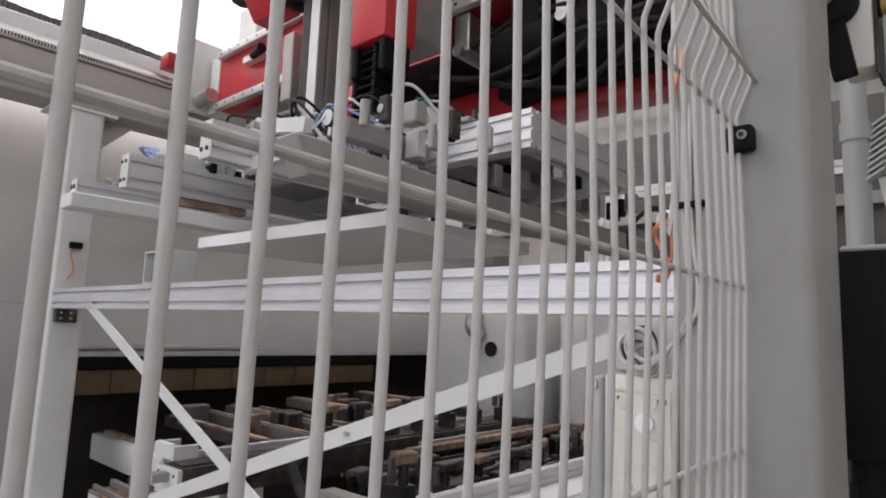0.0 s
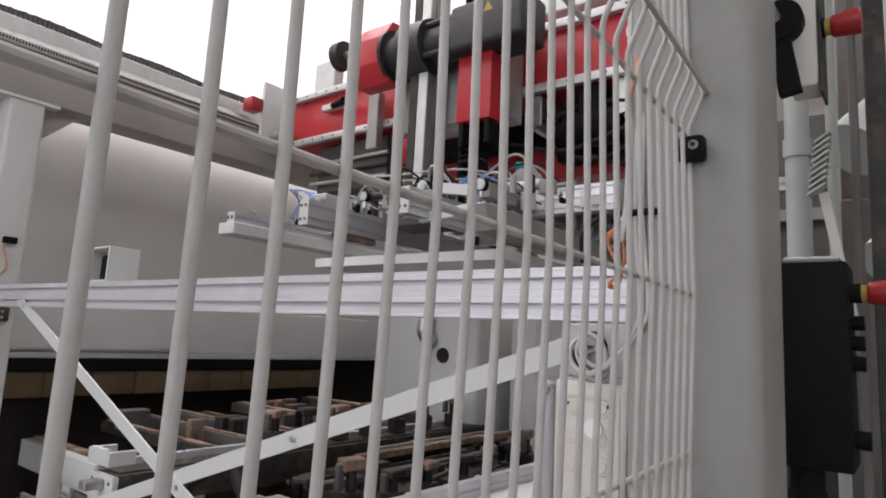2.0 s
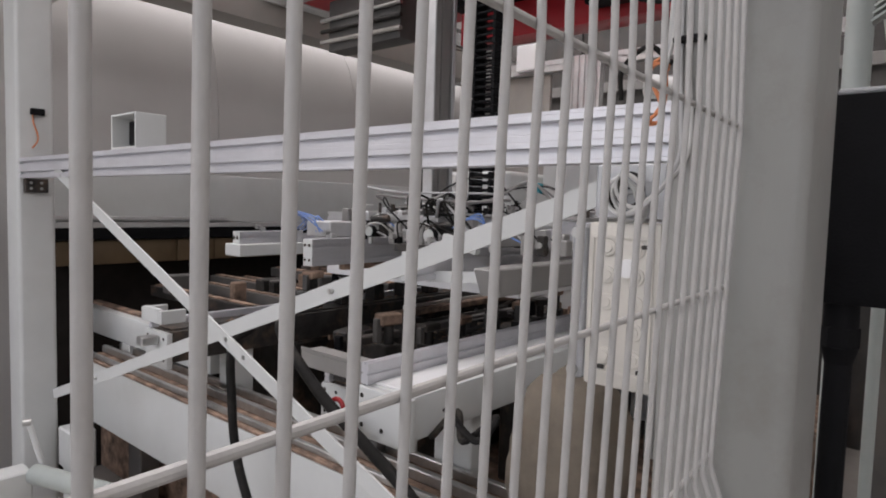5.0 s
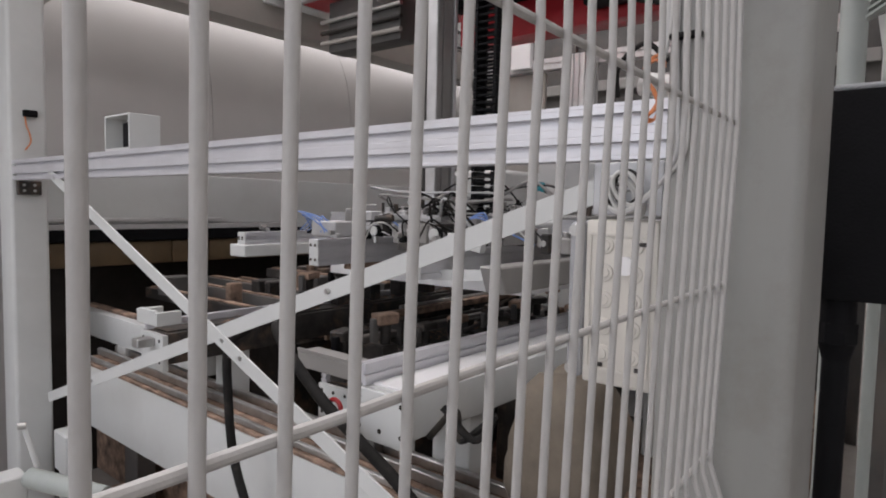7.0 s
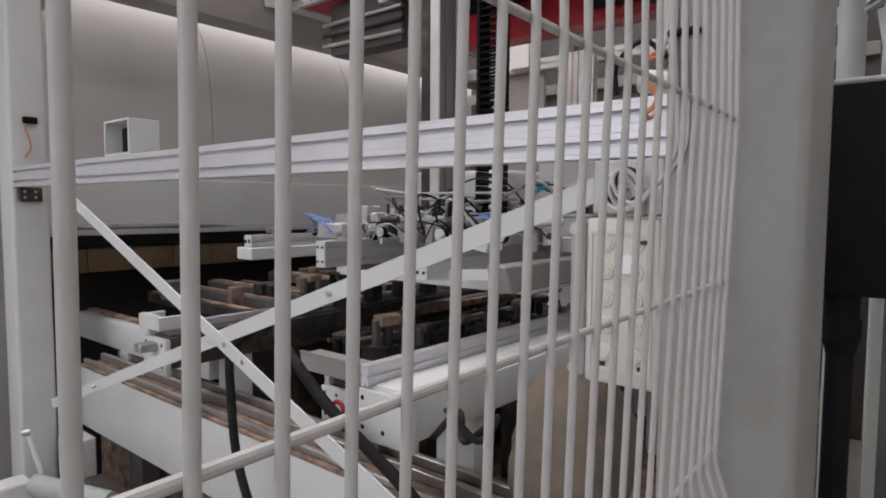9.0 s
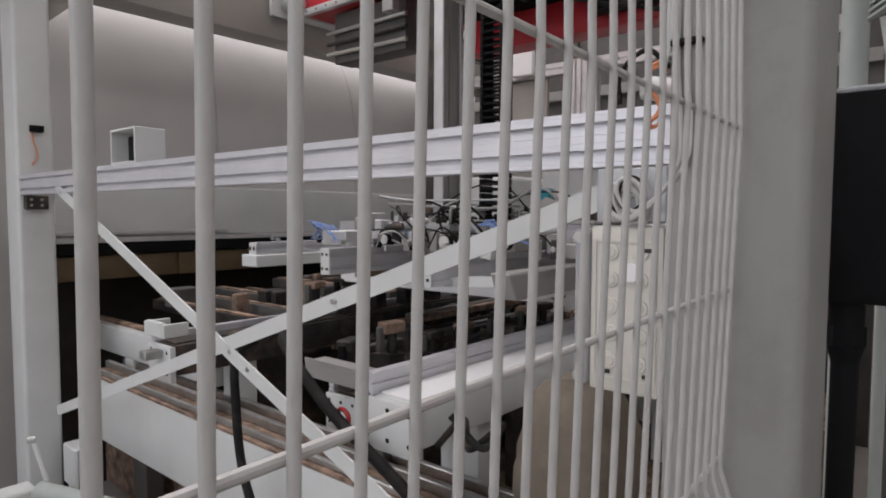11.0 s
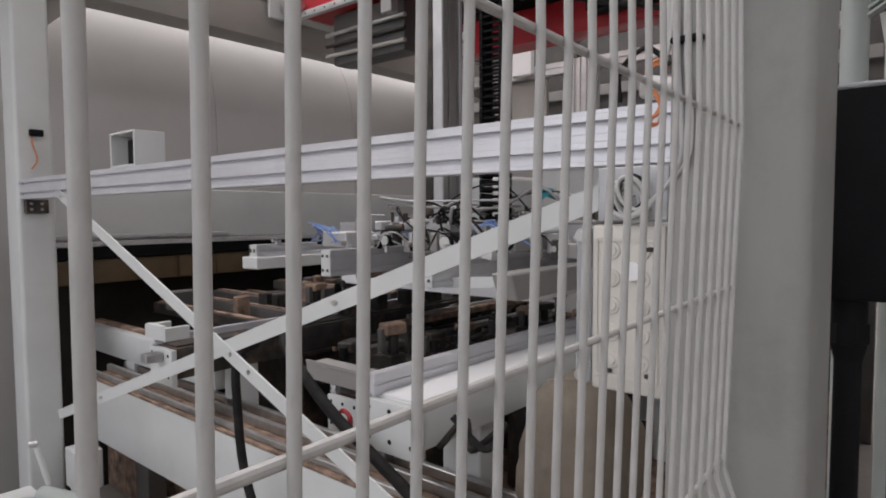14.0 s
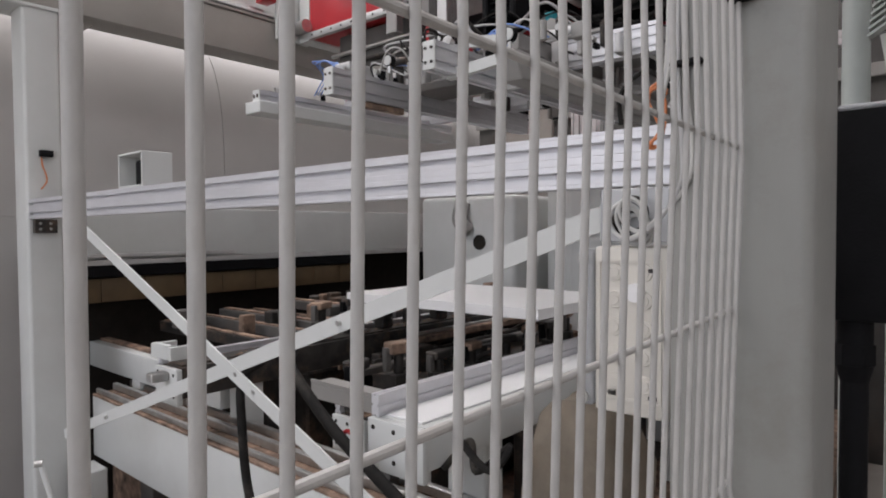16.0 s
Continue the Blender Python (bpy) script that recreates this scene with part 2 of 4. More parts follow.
# ---------------- guard fence ----------------
FENCE_AT = Vector((0.9079, -0.0014, 0.0))
PITCH, FOLD = 0.03337, -0.018
fence = thing("guard_fence", FENCE_AT, "white painted welded wire guard fence panel with folded ribs", "fence")
# the panel stands a little askew to the machine
fence.rotation_euler.z = 0.0440


def lean(z):
    """The panel bulges a little out of plumb: its shift across itself."""
    return -0.0299 * (z - 1.5) if z < 1.5 else 0.0257 * (z - 1.5)


def slant(z):
    """The wires' shift along the panel."""
    return -0.0058 * (z - 1.5) if z < 1.5 else 0.019 * (z - 1.5)


BENDS = [(0.0, 0.0), (0.5, 0.0), (0.91, 0.0), (0.996, 0.0), (1.004, -0.001), (1.009, -0.003), (1.052, FOLD + 0.0015), (1.058, FOLD), (1.064, FOLD + 0.0015), (1.101, -0.003), (1.106, -0.001), (1.114, 0.0),
         (1.3, 0.0), (1.44, 0.0), (1.5, 0.0), (1.56, 0.0), (1.70, 0.0), (1.714, 0.0), (1.721, -0.001), (1.726, -0.003), (1.757, FOLD + 0.0015), (1.763, FOLD), (1.769, FOLD + 0.0015), (1.806, -0.003), (1.811, -0.001), (1.82, 0.0), (2.06, 0.0)]
wire_mesh = mesh_of("wire", sweep(nb(), [(slant(z), lean(z) + d, z) for z, d in BENDS], 0.0027, 10), "wire_paint", 60)
WIRES = [PITCH * k for k in range(-47, 1)]
for x in WIRES:
    w = new("wire", wire_mesh)
    w.parent = fence
    w.location = (x + random.uniform(-0.0005, 0.0005), 0, 0)
for z, d in [(0.11 + 0.2 * k, 0.0048) for k in range(5)] + [(1.058, FOLD - 0.0046), (1.117, 0.0048), (1.322, 0.0048), (1.509, 0.0048), (1.709, 0.0048), (1.763, FOLD - 0.0046), (1.825, 0.0048), (2.01, 0.0048)]:
    ends = [FENCE_AT + Vector((x + slant(z), lean(z) + d, z)) for x in (WIRES[0] - 0.02, 0.007)]
    part("cross_wire", rod(nb(), ends[0], ends[1], 0.0027, 10), "wire_paint", fence)

# clamp that holds the panel to the column
clip = thing("fence_clamp", (0.92, 0, 1.69), "black plastic fence clamp with a steel bolt", "clamp")
bm = block(nb(), (0.897, -0.016, 1.673), (0.919, 0.016, 1.705), 0.005, 2)
part("clamp_body", bm, "black_plastic", clip)
part("washer", rod(nb(), (0.8905, -0.006, 1.690), (0.8935, -0.006, 1.690), 0.0058, 16), "mast_grey", clip, "round steel washer")
part("bolt", rod(nb(), (0.888, -0.006, 1.690), (0.8915, -0.006, 1.690), 0.0032, 6), "dark_steel", clip, "dark hexagon bolt head")


# ---------------- frame of the machine: columns, beam, braces ----------------
def tube_post(name, x0, x1, y0, y1, z1, material, label):
    bm = block(nb(), (x0, y0, 0.012), (x1, y1, z1))
    up = [e for e in bm.edges if abs((e.verts[0].co - e.verts[1].co).z) > 0.5]
    bmesh.ops.bevel(bm, geom=up, offset=0.016, segments=5, affect="EDGES", profile=0.5)
    t = thing(name, ((x0 + x1) / 2, (y0 + y1) / 2, 0), label, "column")
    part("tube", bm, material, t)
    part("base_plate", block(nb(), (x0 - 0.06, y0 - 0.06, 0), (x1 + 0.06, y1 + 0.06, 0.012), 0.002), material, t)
    return t


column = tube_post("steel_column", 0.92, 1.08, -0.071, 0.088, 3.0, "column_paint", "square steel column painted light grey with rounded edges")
post = tube_post("steel_post", 0.972, 1.110, 2.75, 2.90, 2.36, "machine_paint", "white painted square steel machine post")
bm = nb()
vs = [bm.verts.new((x, 2.80, z)) for x, z in ((1.1105, 2.3445), (1.26, 2.3445), (1.1105, 2.20))]
bm.faces.new(vs)
r = bmesh.ops.extrude_face_region(bm, geom=bm.faces[:])
bmesh.ops.translate(bm, verts=[v for v in r["geom"] if isinstance(v, bmesh.types.BMVert)], vec=(0, 0.01, 0))
part("gusset", bm, "beige_paint", post, "beige triangular gusset")
part("head_plate", block(nb(), (0.90, 2.74, 2.345), (1.16, 2.94, 2.3595), 0.002), "machine_paint", post)

beam = thing("aluminium_rail", (0.999, 1.4, 1.515), "long slotted aluminium profile bar between two columns", "rail")
part("bar", profile(nb(), (0.999, 0.089, 1.5165), (0.999, 2.749, 1.5165), (0, 0, 0.04), (0.02, 0, 0), 2, 1, 0.0104, 0.016, 0.0135), "anodised", beam)
bm = nb()
block(bm, (0.992, 2.722, 1.418), (1.076, 2.7495, 1.475), 0.003)
part("angle_bracket", bm, "dark_steel", beam, "dark cast angle bracket")
for x in (1.012, 1.05):
    for z in (1.435, 1.458):
        part("bracket_bolt", bolt(nb(), (x, 2.722, z), (0, -1, 0), 0.006, 0.004), "steel", beam)

brace = thing("cross_brace", (1.0, 1.2, 1.06), "pair of crossed white flat steel braces bolted together", "brace")
part("strap", flat_bar(nb(), (0.984, 2.36, 1.502), (0.984, 0.092, 0.629), 0.036, 0.005, (1, 0, 0)), "machine_paint", brace)
part("strap", flat_bar(nb(), (0.990, 2.43, 0.650), (0.990, 0.10, 1.471), 0.036, 0.005, (1, 0, 0)), "machine_paint", brace)
for y, z in ((1.20, 1.060), (1.12, 1.028), (2.02, 0.795), (0.80, 1.225), (2.30, 1.480)):
    part("bolt", bolt(nb(), (0.9875, y, z), (-1, 0, 0), 0.006, 0.009), "steel", brace, "steel bolt")

# short square tube on the rail, open to the side
tube = thing("square_tube", (1.05, 1.63, 1.557), "short white open square steel tube standing on the rail", "tube")
bm = nb()
y0, y1, z0, z1, x0, x1, th = 1.70, 1.87, 1.557, 1.664, 0.981, 1.075, 0.006
for lo, hi in (((x0, y0, z0), (x1, y0 + th, z1)), ((x0, y1 - th, z0), (x1, y1, z1)), ((x0, y0 + th, z1 - th), (x1, y1 - th, z1)), ((x0, y0 + th, z0), (x1, y1 - th, z0 + th))):
    block(bm, lo, hi, 0.0012)
part("tube_wall", bm, "machine_paint", tube)
# added plate that stands for the shaded inside of the open tube
part("shade_plate", block(nb(), (1.046, y0 + th + 0.0005, z0 + th + 0.0005), (1.052, y1 - th - 0.0005, z1 - th - 0.0005)), "plate_grey", tube, "grey plate added to darken the inside of the tube")
part("sensor", block(nb(), (0.99, 1.7065, 1.5635), (1.045, 1.765, 1.638), 0.003), "black_plastic", tube, "small black sensor inside")

# cable sensor on the post
sens = thing("proximity_sensor", (1.045, 2.74, 1.745), "small black proximity sensor with an orange lead on the post", "sensor")
part("housing", block(nb(), (1.02, 2.728, 1.735), (1.07, 2.7495, 1.762), 0.003, 2), "black_plastic", sens)
part("lead", sweep(nb(), curve_points([(1.028, 2.742, 1.735), (1.03, 2.738, 1.70), (1.042, 2.736, 1.66), (1.043, 2.738, 1.63), (1.025, 2.742, 1.60)], 6), 0.003, 6), "orange_cable", sens)

# ---------------- far side: girder, rail, wall ----------------
girder = thing("rail_girder", (3.5, 2.84, 2.36), "long beige steel girder carrying the gantry rail", "girder")
part("girder_body", block(nb(), (-1.5, 2.75, 2.362), (9, 2.93, 2.565), 0.004, 2), "beige_paint", girder)
part("flange", block(nb(), (-1.5, 2.735, 2.5655), (9, 2.93, 2.578), 0.002), "beige_paint", girder)
part("gear_rack", block(nb(), (-1.5, 2.742, 2.5785), (9, 2.775, 2.604), 0.002), "alu_dull", girder, "light steel gear rack")
bm = nb()
for k in range(330):
    block(bm, (0.2 + k * 0.012, 2.737, 2.580), (0.206 + k * 0.012, 2.7425, 2.592))
part("rack_teeth", bm, "dark_steel", girder, smooth=0)
part("guide_rail", block(nb(), (-1.5, 2.79, 2.5785), (9, 2.83, 2.640), 0.004, 2), "steel", girder, "ground steel guide rail")
part("cable_tray", block(nb(), (-1.5, 2.875, 2.578), (9, 2.885, 2.742), 0.002), "alu_dull", girder, "grey sheet cable tray")
chain = thing("energy_chain", (3.5, 2.95, 2.70), "dark grey cable chain lying along the rail", "cable chain")
link_mesh = mesh_of("link", block(nb(), (0, -0.035, 0), (0.0185, 0.035, 0.055), 0.003), "machine_dark")
for k in range(270):
    ob = new("link", link_mesh)
    ob.parent = chain
    ob.location = (-0.6 + k * 0.0195 - 3.5, 0, 0.040 + 0.005 * math.sin(k * 0.23) + 0.0015 * math.sin(k * 2.3))
part("tray_floor", block(nb(), (-1.5, 2.886, 2.729), (9, 3.0, 2.737)), "alu_dull", chain)

wallp = thing("machine_back_wall", (3.5, 3.3, 0), "smooth light grey curved sheet metal machine cover", "panel")
bm = nb()
arc = [(3.20, 1.50), (3.20, 1.85), (3.215, 2.08), (3.25, 2.26), (3.31, 2.41), (3.40, 2.53), (3.55, 2.62), (3.75, 2.67)]
pts = curve_points([(0, y, z) for y, z in arc], 5)
for sheet, (xa, xb) in enumerate(((-1.5, 2.118), (2.122, 3.198), (3.202, 4.6), (4.604, 9.0))):
    front = [(bm.verts.new((xa, p.y, p.z)), bm.verts.new((xb, p.y, p.z))) for p in pts]
    back = [(bm.verts.new((xa, p.y + 0.02, p.z - 0.002)), bm.verts.new((xb, p.y + 0.02, p.z - 0.002))) for p in pts]
    for (a, b), (c, d) in zip(front, front[1:]):
        bm.faces.new((a, b, d, c))
    for (a, b), (c, d) in zip(back, back[1:]):
        bm.faces.new((c, d, b, a))
    for k in range(len(pts) - 1):
        for s in (0, 1):
            bm.faces.new((front[k][s], back[k][s], back[k + 1][s], front[k + 1][s]))
part("sheet", bm, "sheet_grey", wallp)
part("lower_sheet", block(nb(), (-1.5, 3.2, 0.0), (1.10, 3.22, 1.499), 0.002), "sheet_grey", wallp)
ledge = thing("box_beam", (3.5, 3.0, 1.27), "white horizontal steel box beam along the machine", "beam")
part("box_section", block(nb(), (1.112, 2.95, 1.290), (4.6, 3.19, 1.545), 0.006, 2), "machine_paint", ledge)
part("lower_lip", block(nb(), (1.112, 2.93, 1.262), (4.6, 3.19, 1.289), 0.003), "alu_dull", ledge, "grey steel lip")
part("scale_strip", block(nb(), (1.112, 2.924, 1.300), (2.02, 2.9495, 1.318), 0.002), "alu_dull", ledge)

# ---------------- the gantry ----------------
gantry = thing("gantry_crossbeam", (2.3, 1.6, 2.47), "red painted gantry crossbeam with linear guides and a black servo drive", "gantry")
part("beam", block(nb(), (2.30, 0.20, 2.475), (2.50, 2.60, 2.735), 0.006, 2), "red_paint", gantry)
for z0, z1 in ((2.462, 2.498), (2.722, 2.758)):
    g = part("linear_guide", block(nb(), (2.268, 0.20, z0), (2.2995, 2.58, z1), 0.004, 2), "alu_dull", gantry, "light perforated steel guide strip")
    for k in range(30):
        part("guide_hole", rod(nb(), (2.2665, 2.54 - k * 0.08, (z0 + z1) / 2), (2.270, 2.54 - k * 0.08, (z0 + z1) / 2), 0.006, 8), "dark_steel", g)
part("top_tray", block(nb(), (2.255, 0.22, 2.785), (2.36, 1.02, 2.862), 0.004), "board_white", gantry, "white cable tray on the beam")
part("second_beam", block(nb(), (2.78, 0.34, 2.44), (2.98, 2.60, 2.70), 0.006, 2), "red_paint", gantry, "red rear beam")
part("under_bracket", block(nb(), (2.36, 1.90, 2.20), (2.48, 2.42, 2.4605), 0.006, 2), "machine_dark", gantry, "dark grimy bracket under the beam")
for q in range(3):
    part("under_pipe", rod(nb(), (2.345, 1.88, 2.24 + 0.06 * q), (2.345, 2.46, 2.25 + 0.055 * q), 0.011, 12), ("beige_paint", "dark_steel", "steel")[q], gantry)
part("lower_plate", block(nb(), (2.62, 0.34, 2.19), (2.76, 1.74, 2.345), 0.006, 2), "red_paint", gantry, "deep red lower box")
part("drive_cover", block(nb(), (2.54, 0.30, 2.3455), (2.775, 1.75, 2.50), 0.008, 2), "black_plastic", gantry, "black drive cover")
part("end_plate", block(nb(), (2.30, 2.605, 2.47), (3.02, 2.695, 2.76), 0.006, 2), "machine_paint", gantry, "white scuffed end carriage")
part("end_plate_front", block(nb(), (2.16, 2.70, 2.47), (2.37, 2.724, 2.845), 0.004, 2), "machine_paint", gantry)
part("red_stop", block(nb(), (2.085, 2.70, 2.66), (2.158, 2.79, 2.735), 0.006, 2), "red_plastic", gantry, "red rubber stop")
part("roller", rod(nb(), (2.25, 2.69, 2.53), (2.25, 2.56, 2.53), 0.035, 18), "steel", gantry)
part("limit_switch", block(nb(), (2.262, 2.18, 2.625), (2.299, 2.32, 2.66), 0.004), "alu_dull", gantry)
part("switch_knob", rod(nb(), (2.24, 2.12, 2.64), (2.262, 2.23, 2.64), 0.022, 12, 0.016), "black_plastic", gantry, "black knob")
part("top_bracket", block(nb(), (2.29, 2.27, 2.759), (2.36, 2.43, 2.93), 0.004), "alu_dull", gantry)
part("side_bracket", block(nb(), (2.22, 1.85, 2.34), (2.267, 1.92, 2.63), 0.004), "mast_grey", gantry, "silver clamp bracket")

# red gearbox with eight flats, tension disc and motor
bm = nb()
c, r = Vector((2.0, 1.63, 2.65)), 0.15
ring0, ring1 = [], []
for k in range(8):
    a = 2 * math.pi * (k + 0.5) / 8
    p = c + Vector((0.62 * r * math.cos(a), 0, r * math.sin(a)))
    ring0.append(bm.verts.new(p + Vector((0, 0.09, 0))))
    ring1.append(bm.verts.new(p - Vector((0, 0.09, 0))))
for k in range(8):
    bm.faces.new((ring0[k], ring0[(k + 1) % 8], ring1[(k + 1) % 8], ring1[k]))
bm.faces.new(ring0)
bm.faces.new(list(reversed(ring1)))
bmesh.ops.bevel(bm, geom=bm.edges[:], offset=0.006, segments=2, affect="EDGES", profile=0.5)
gear = part("gearbox", bm, "red_paint", gantry)
part("flange_ring", rod(nb(), (2.0, 1.554, 2.635), (2.0, 1.535, 2.635), 0.115, 28), "dark_steel", gear)
part("tension_disc", rod(nb(), (2.02, 1.935, 2.74), (2.02, 1.885, 2.74), 0.068, 28), "dark_steel", gantry, "dark grey round disc")
part("disc_axle", rod(nb(), (2.02, 1.885, 2.74), (2.02, 1.715, 2.70), 0.02, 12), "steel", gantry)
bm = nb()
rod(bm, (2.0, 1.535, 2.635), (2.0, 1.46, 2.635), 0.085, 24)
rod(bm, (2.0, 1.46, 2.635), (2.0, 1.33, 2.630), 0.115, 28)
rod(bm, (2.0, 1.33, 2.63), (2.0, 1.19, 2.63), 0.078, 24)
part("reducer", bm, "motor_grey", gantry, "black planetary reducer")
for k in range(4):
    a = math.pi / 4 + k * math.pi / 2
    o = Vector((math.cos(a) * 0.09, 0, math.sin(a) * 0.09))
    part("tie_rod", rod(nb(), Vector((2.0, 1.33, 2.63)) + o, Vector((2.0, 1.19, 2.63)) + o, 0.012, 10), "motor_grey", gantry)
motor = part("motor", block(nb(), (1.91, 0.86, 2.535), (2.09, 1.19, 2.72), 0.018, 3), "motor_grey", gantry, "black servo motor")
part("connector_box", block(nb(), (1.95, 0.90, 2.7205), (2.05, 1.06, 2.79), 0.008, 2), "motor_grey", motor)
bm = nb()
a = (1.9085, 1.01, 2.665)
vs = [bm.verts.new((1.9088, 1.01 + y, 2.655 + z)) for y, z in ((-0.022, 0), (0.022, 0), (0, 0.038))]
bm.faces.new(vs)
r = bmesh.ops.extrude_face_region(bm, geom=bm.faces[:])
bmesh.ops.translate(bm, verts=[v for v in r["geom"] if isinstance(v, bmesh.types.BMVert)], vec=(-0.0006, 0, 0))
part("warning_mark", bm, "yellow_plastic", motor, "yellow triangular warning mark")
part("carriage_plate", block(nb(), (2.11, 1.06, 2.33), (2.266, 1.60, 2.80), 0.006, 2), "mast_grey", gantry, "grey lifting carriage")
part("red_bracket", block(nb(), (1.98, 1.03, 2.27), (2.109, 1.19, 2.56), 0.008, 2), "red_paint", gantry)
for s in (0, 1):
    part("chain_guide", block(nb(), (1.985, 1.035 + s * 0.12, 2.17), (2.095, 1.06 + s * 0.12, 2.2695), 0.006), "black_plastic", gantry)

# black drives and cables under the beam
for y, x, z, w in ((0.78, 2.36, 2.30, 0.11), (0.52, 2.40, 2.27, 0.10), (0.30, 2.36, 2.28, 0.10)):
    bm = rod(nb(), (x, y + w, z), (x, y - w, z), 0.075, 20)
    block(bm, (x - 0.06, y - 0.05, z + 0.03), (x + 0.10, y + 0.05, 2.461), 0.008)
    rod(bm, (x, y + w, z), (x, y + w + 0.05, z), 0.045, 16)
    part("drive_unit", bm, "black_plastic", gantry, "black drive unit under the beam")
for y in (1.02, 0.64, 0.42, 0.22):
    bm = block(nb(), (2.30, y - 0.03, 2.33), (2.46, y + 0.03, 2.461), 0.004)
    rod(bm, (2.28, y, 2.33), (2.44, y, 2.33), 0.02, 10)
    part("mount", bm, "steel", gantry)
# added black block that stands for the shadow below the red beam
part("under_beam_shade", block(nb(), (2.50, 0.26, 2.23), (2.60, 1.02, 2.461), 0.008, 2), "black_plastic", gantry, "black block standing for the shade under the beam")
part("valve_block", block(nb(), (2.262, 0.40, 2.60), (2.2995, 0.62, 2.64), 0.004), "machine_paint", gantry, "white valve block")
for k, (ya, yb, za, zb) in enumerate(((1.1, 0.3, 2.25, 2.22), (0.95, 0.2, 2.21, 2.24), (0.8, 0.16, 2.18, 2.20), (1.2, 0.6, 2.42, 2.36))):
    bm = sweep(nb(), curve_points([(2.25 + 0.03 * k, ya, za), (2.23 + 0.03 * k, (2 * ya + yb) / 3, za - 0.07), (2.26 + 0.02 * k, (ya + 2 * yb) / 3, zb + 0.03), (2.3, yb, zb)], 6), 0.009, 8)
    part("cable", bm, "black_rubber", gantry)

# ---------------- the gripper, built in its raised place ----------------
gripper = thing("vacuum_gripper", (2.05, 1.6, 1.75), "vacuum gripper of aluminium profiles hanging on a lifting mast", "gripper")
part("mast", profile(nb(), (2.04, 1.388, 1.97), (2.04, 1.388, 3.25), (0.055, 0, 0), (0, 0.048, 0), 2, 1, 0.009, 0.008), "mast_grey", gripper, "dark silver slotted lifting mast")
part("mast_strip", block(nb(), (1.978, 1.342, 1.97), (1.9845, 1.388, 3.25), 0.0015), "alu_dull", gripper, "bright guide strip")
# plain dark strip that paints the slot shadow on the mast's left half
part("mast_slot_shade", block(nb(), (1.980, 1.394, 1.97), (1.9845, 1.434, 3.25), 0.001), "dark_steel", gripper, "dark strip for the shade in the mast slot")
part("mast_edge", block(nb(), (2.075, 1.3345, 1.97), (2.092, 1.3395, 3.25), 0.001), "aluminium", gripper, "bright edge strip")
bm = nb()
for k in range(36):
    z = 1.95 + k * 0.026
    for s in (0, 1):
        block(bm, (2.0, 1.085 + s * 0.085, z), (2.07, 1.10 + s * 0.085, z + 0.024), 0.002)
    rod(bm, (2.01, 1.10, z + 0.012), (2.01, 1.17, z + 0.012), 0.005, 6)
    rod(bm, (2.06, 1.10, z + 0.012), (2.06, 1.17, z + 0.012), 0.005, 6)
part("cable_chain", bm, "black_plastic", gripper, "black ladder cable chain", smooth=0)


def gripper_bar(x0, x1, y, z0, z1, half, nslots, material="aluminium"):
    p = part("cross_bar", profile(nb(), (x0, y, (z0 + z1) / 2), (x1, y, (z0 + z1) / 2), (0, 0, (z1 - z0) / 2), (0, half, 0), nslots, 1, 0.009, 0.008), material, gripper)
    cap = part("end_cap", block(nb(), (x0 - 0.006, y - half, z0), (x0 - 0.0003, y + half, z1), 0.0015), "machine_paint", p)
    for s in (-1, 1):
        for z in (z0 + 0.02, z1 - 0.02):
            part("cap_bolt", bolt(nb(), (x0 - 0.006, y + s * half * 0.5, z), (-1, 0, 0), 0.005, 0.003), "dark_steel", p)
    return p


gripper_bar(1.51, 2.65, 1.90, 1.842, 1.888, 0.0225, 1)
gripper_bar(1.48, 2.65, 1.43, 1.797, 1.885, 0.0225, 2)
gripper_bar(1.46, 2.65, 0.965, 1.795, 1.875, 0.0225, 2)
bm = block(nb(), (1.52, 0.70, 1.738), (3.05, 0.765, 1.812), 0.004)
for v in bm.verts:
    if v.co.x < 1.6 and v.co.z > 1.78:
        v.co.x -= 0.03
angle_plate = part("angle_plate", bm, "plate_grey", gripper, "grey folded angle plate")
for x in (1.56, 1.80):
    part("plate_arm", flat_bar(nb(), (x, 0.77, 1.815), (x, 0.98, 1.800), 0.03, 0.02, (1, 0, 0)), "machine_paint", gripper)
part("long_bar", profile(nb(), (2.007, 0.53, 1.922), (2.007, 1.95, 1.922), (0, 0, 0.045), (0.0225, 0, 0), 3, 1, 0.008, 0.008), "aluminium", gripper)
part("long_bar", profile(nb(), (2.5, 0.535, 1.922), (2.5, 1.95, 1.922), (0, 0, 0.045), (0.0225, 0, 0), 3, 1, 0.008, 0.008), "aluminium", gripper)
part("edge_bar", profile(nb(), (2.023, 0.555, 1.922), (2.477, 0.555, 1.922), (0, 0, 0.045), (0, 0.02, 0), 1, 1, 0.008, 0.006), "alu_dull", gripper)
part("hub_plate", block(nb(), (1.90, 1.24, 1.945), (2.18, 1.56, 1.969), 0.004, 2), "alu_dull", gripper, "grey hub plate under the mast")
part("hub_ring", rod(nb(), (2.03, 1.41, 1.885), (2.03, 1.41, 1.945), 0.10, 28), "dark_steel", gripper, "dark turning ring")
part("strip", block(nb(), (1.485, 1.845, 1.796), (2.62, 1.945, 1.8415), 0.003), "machine_paint", gripper, "white vacuum strip")
part("wood_pad", block(nb(), (1.62, 1.415, 1.776), (1.82, 1.445, 1.7965), 0.002), "wood_dust", gripper, "worn wooden pad")
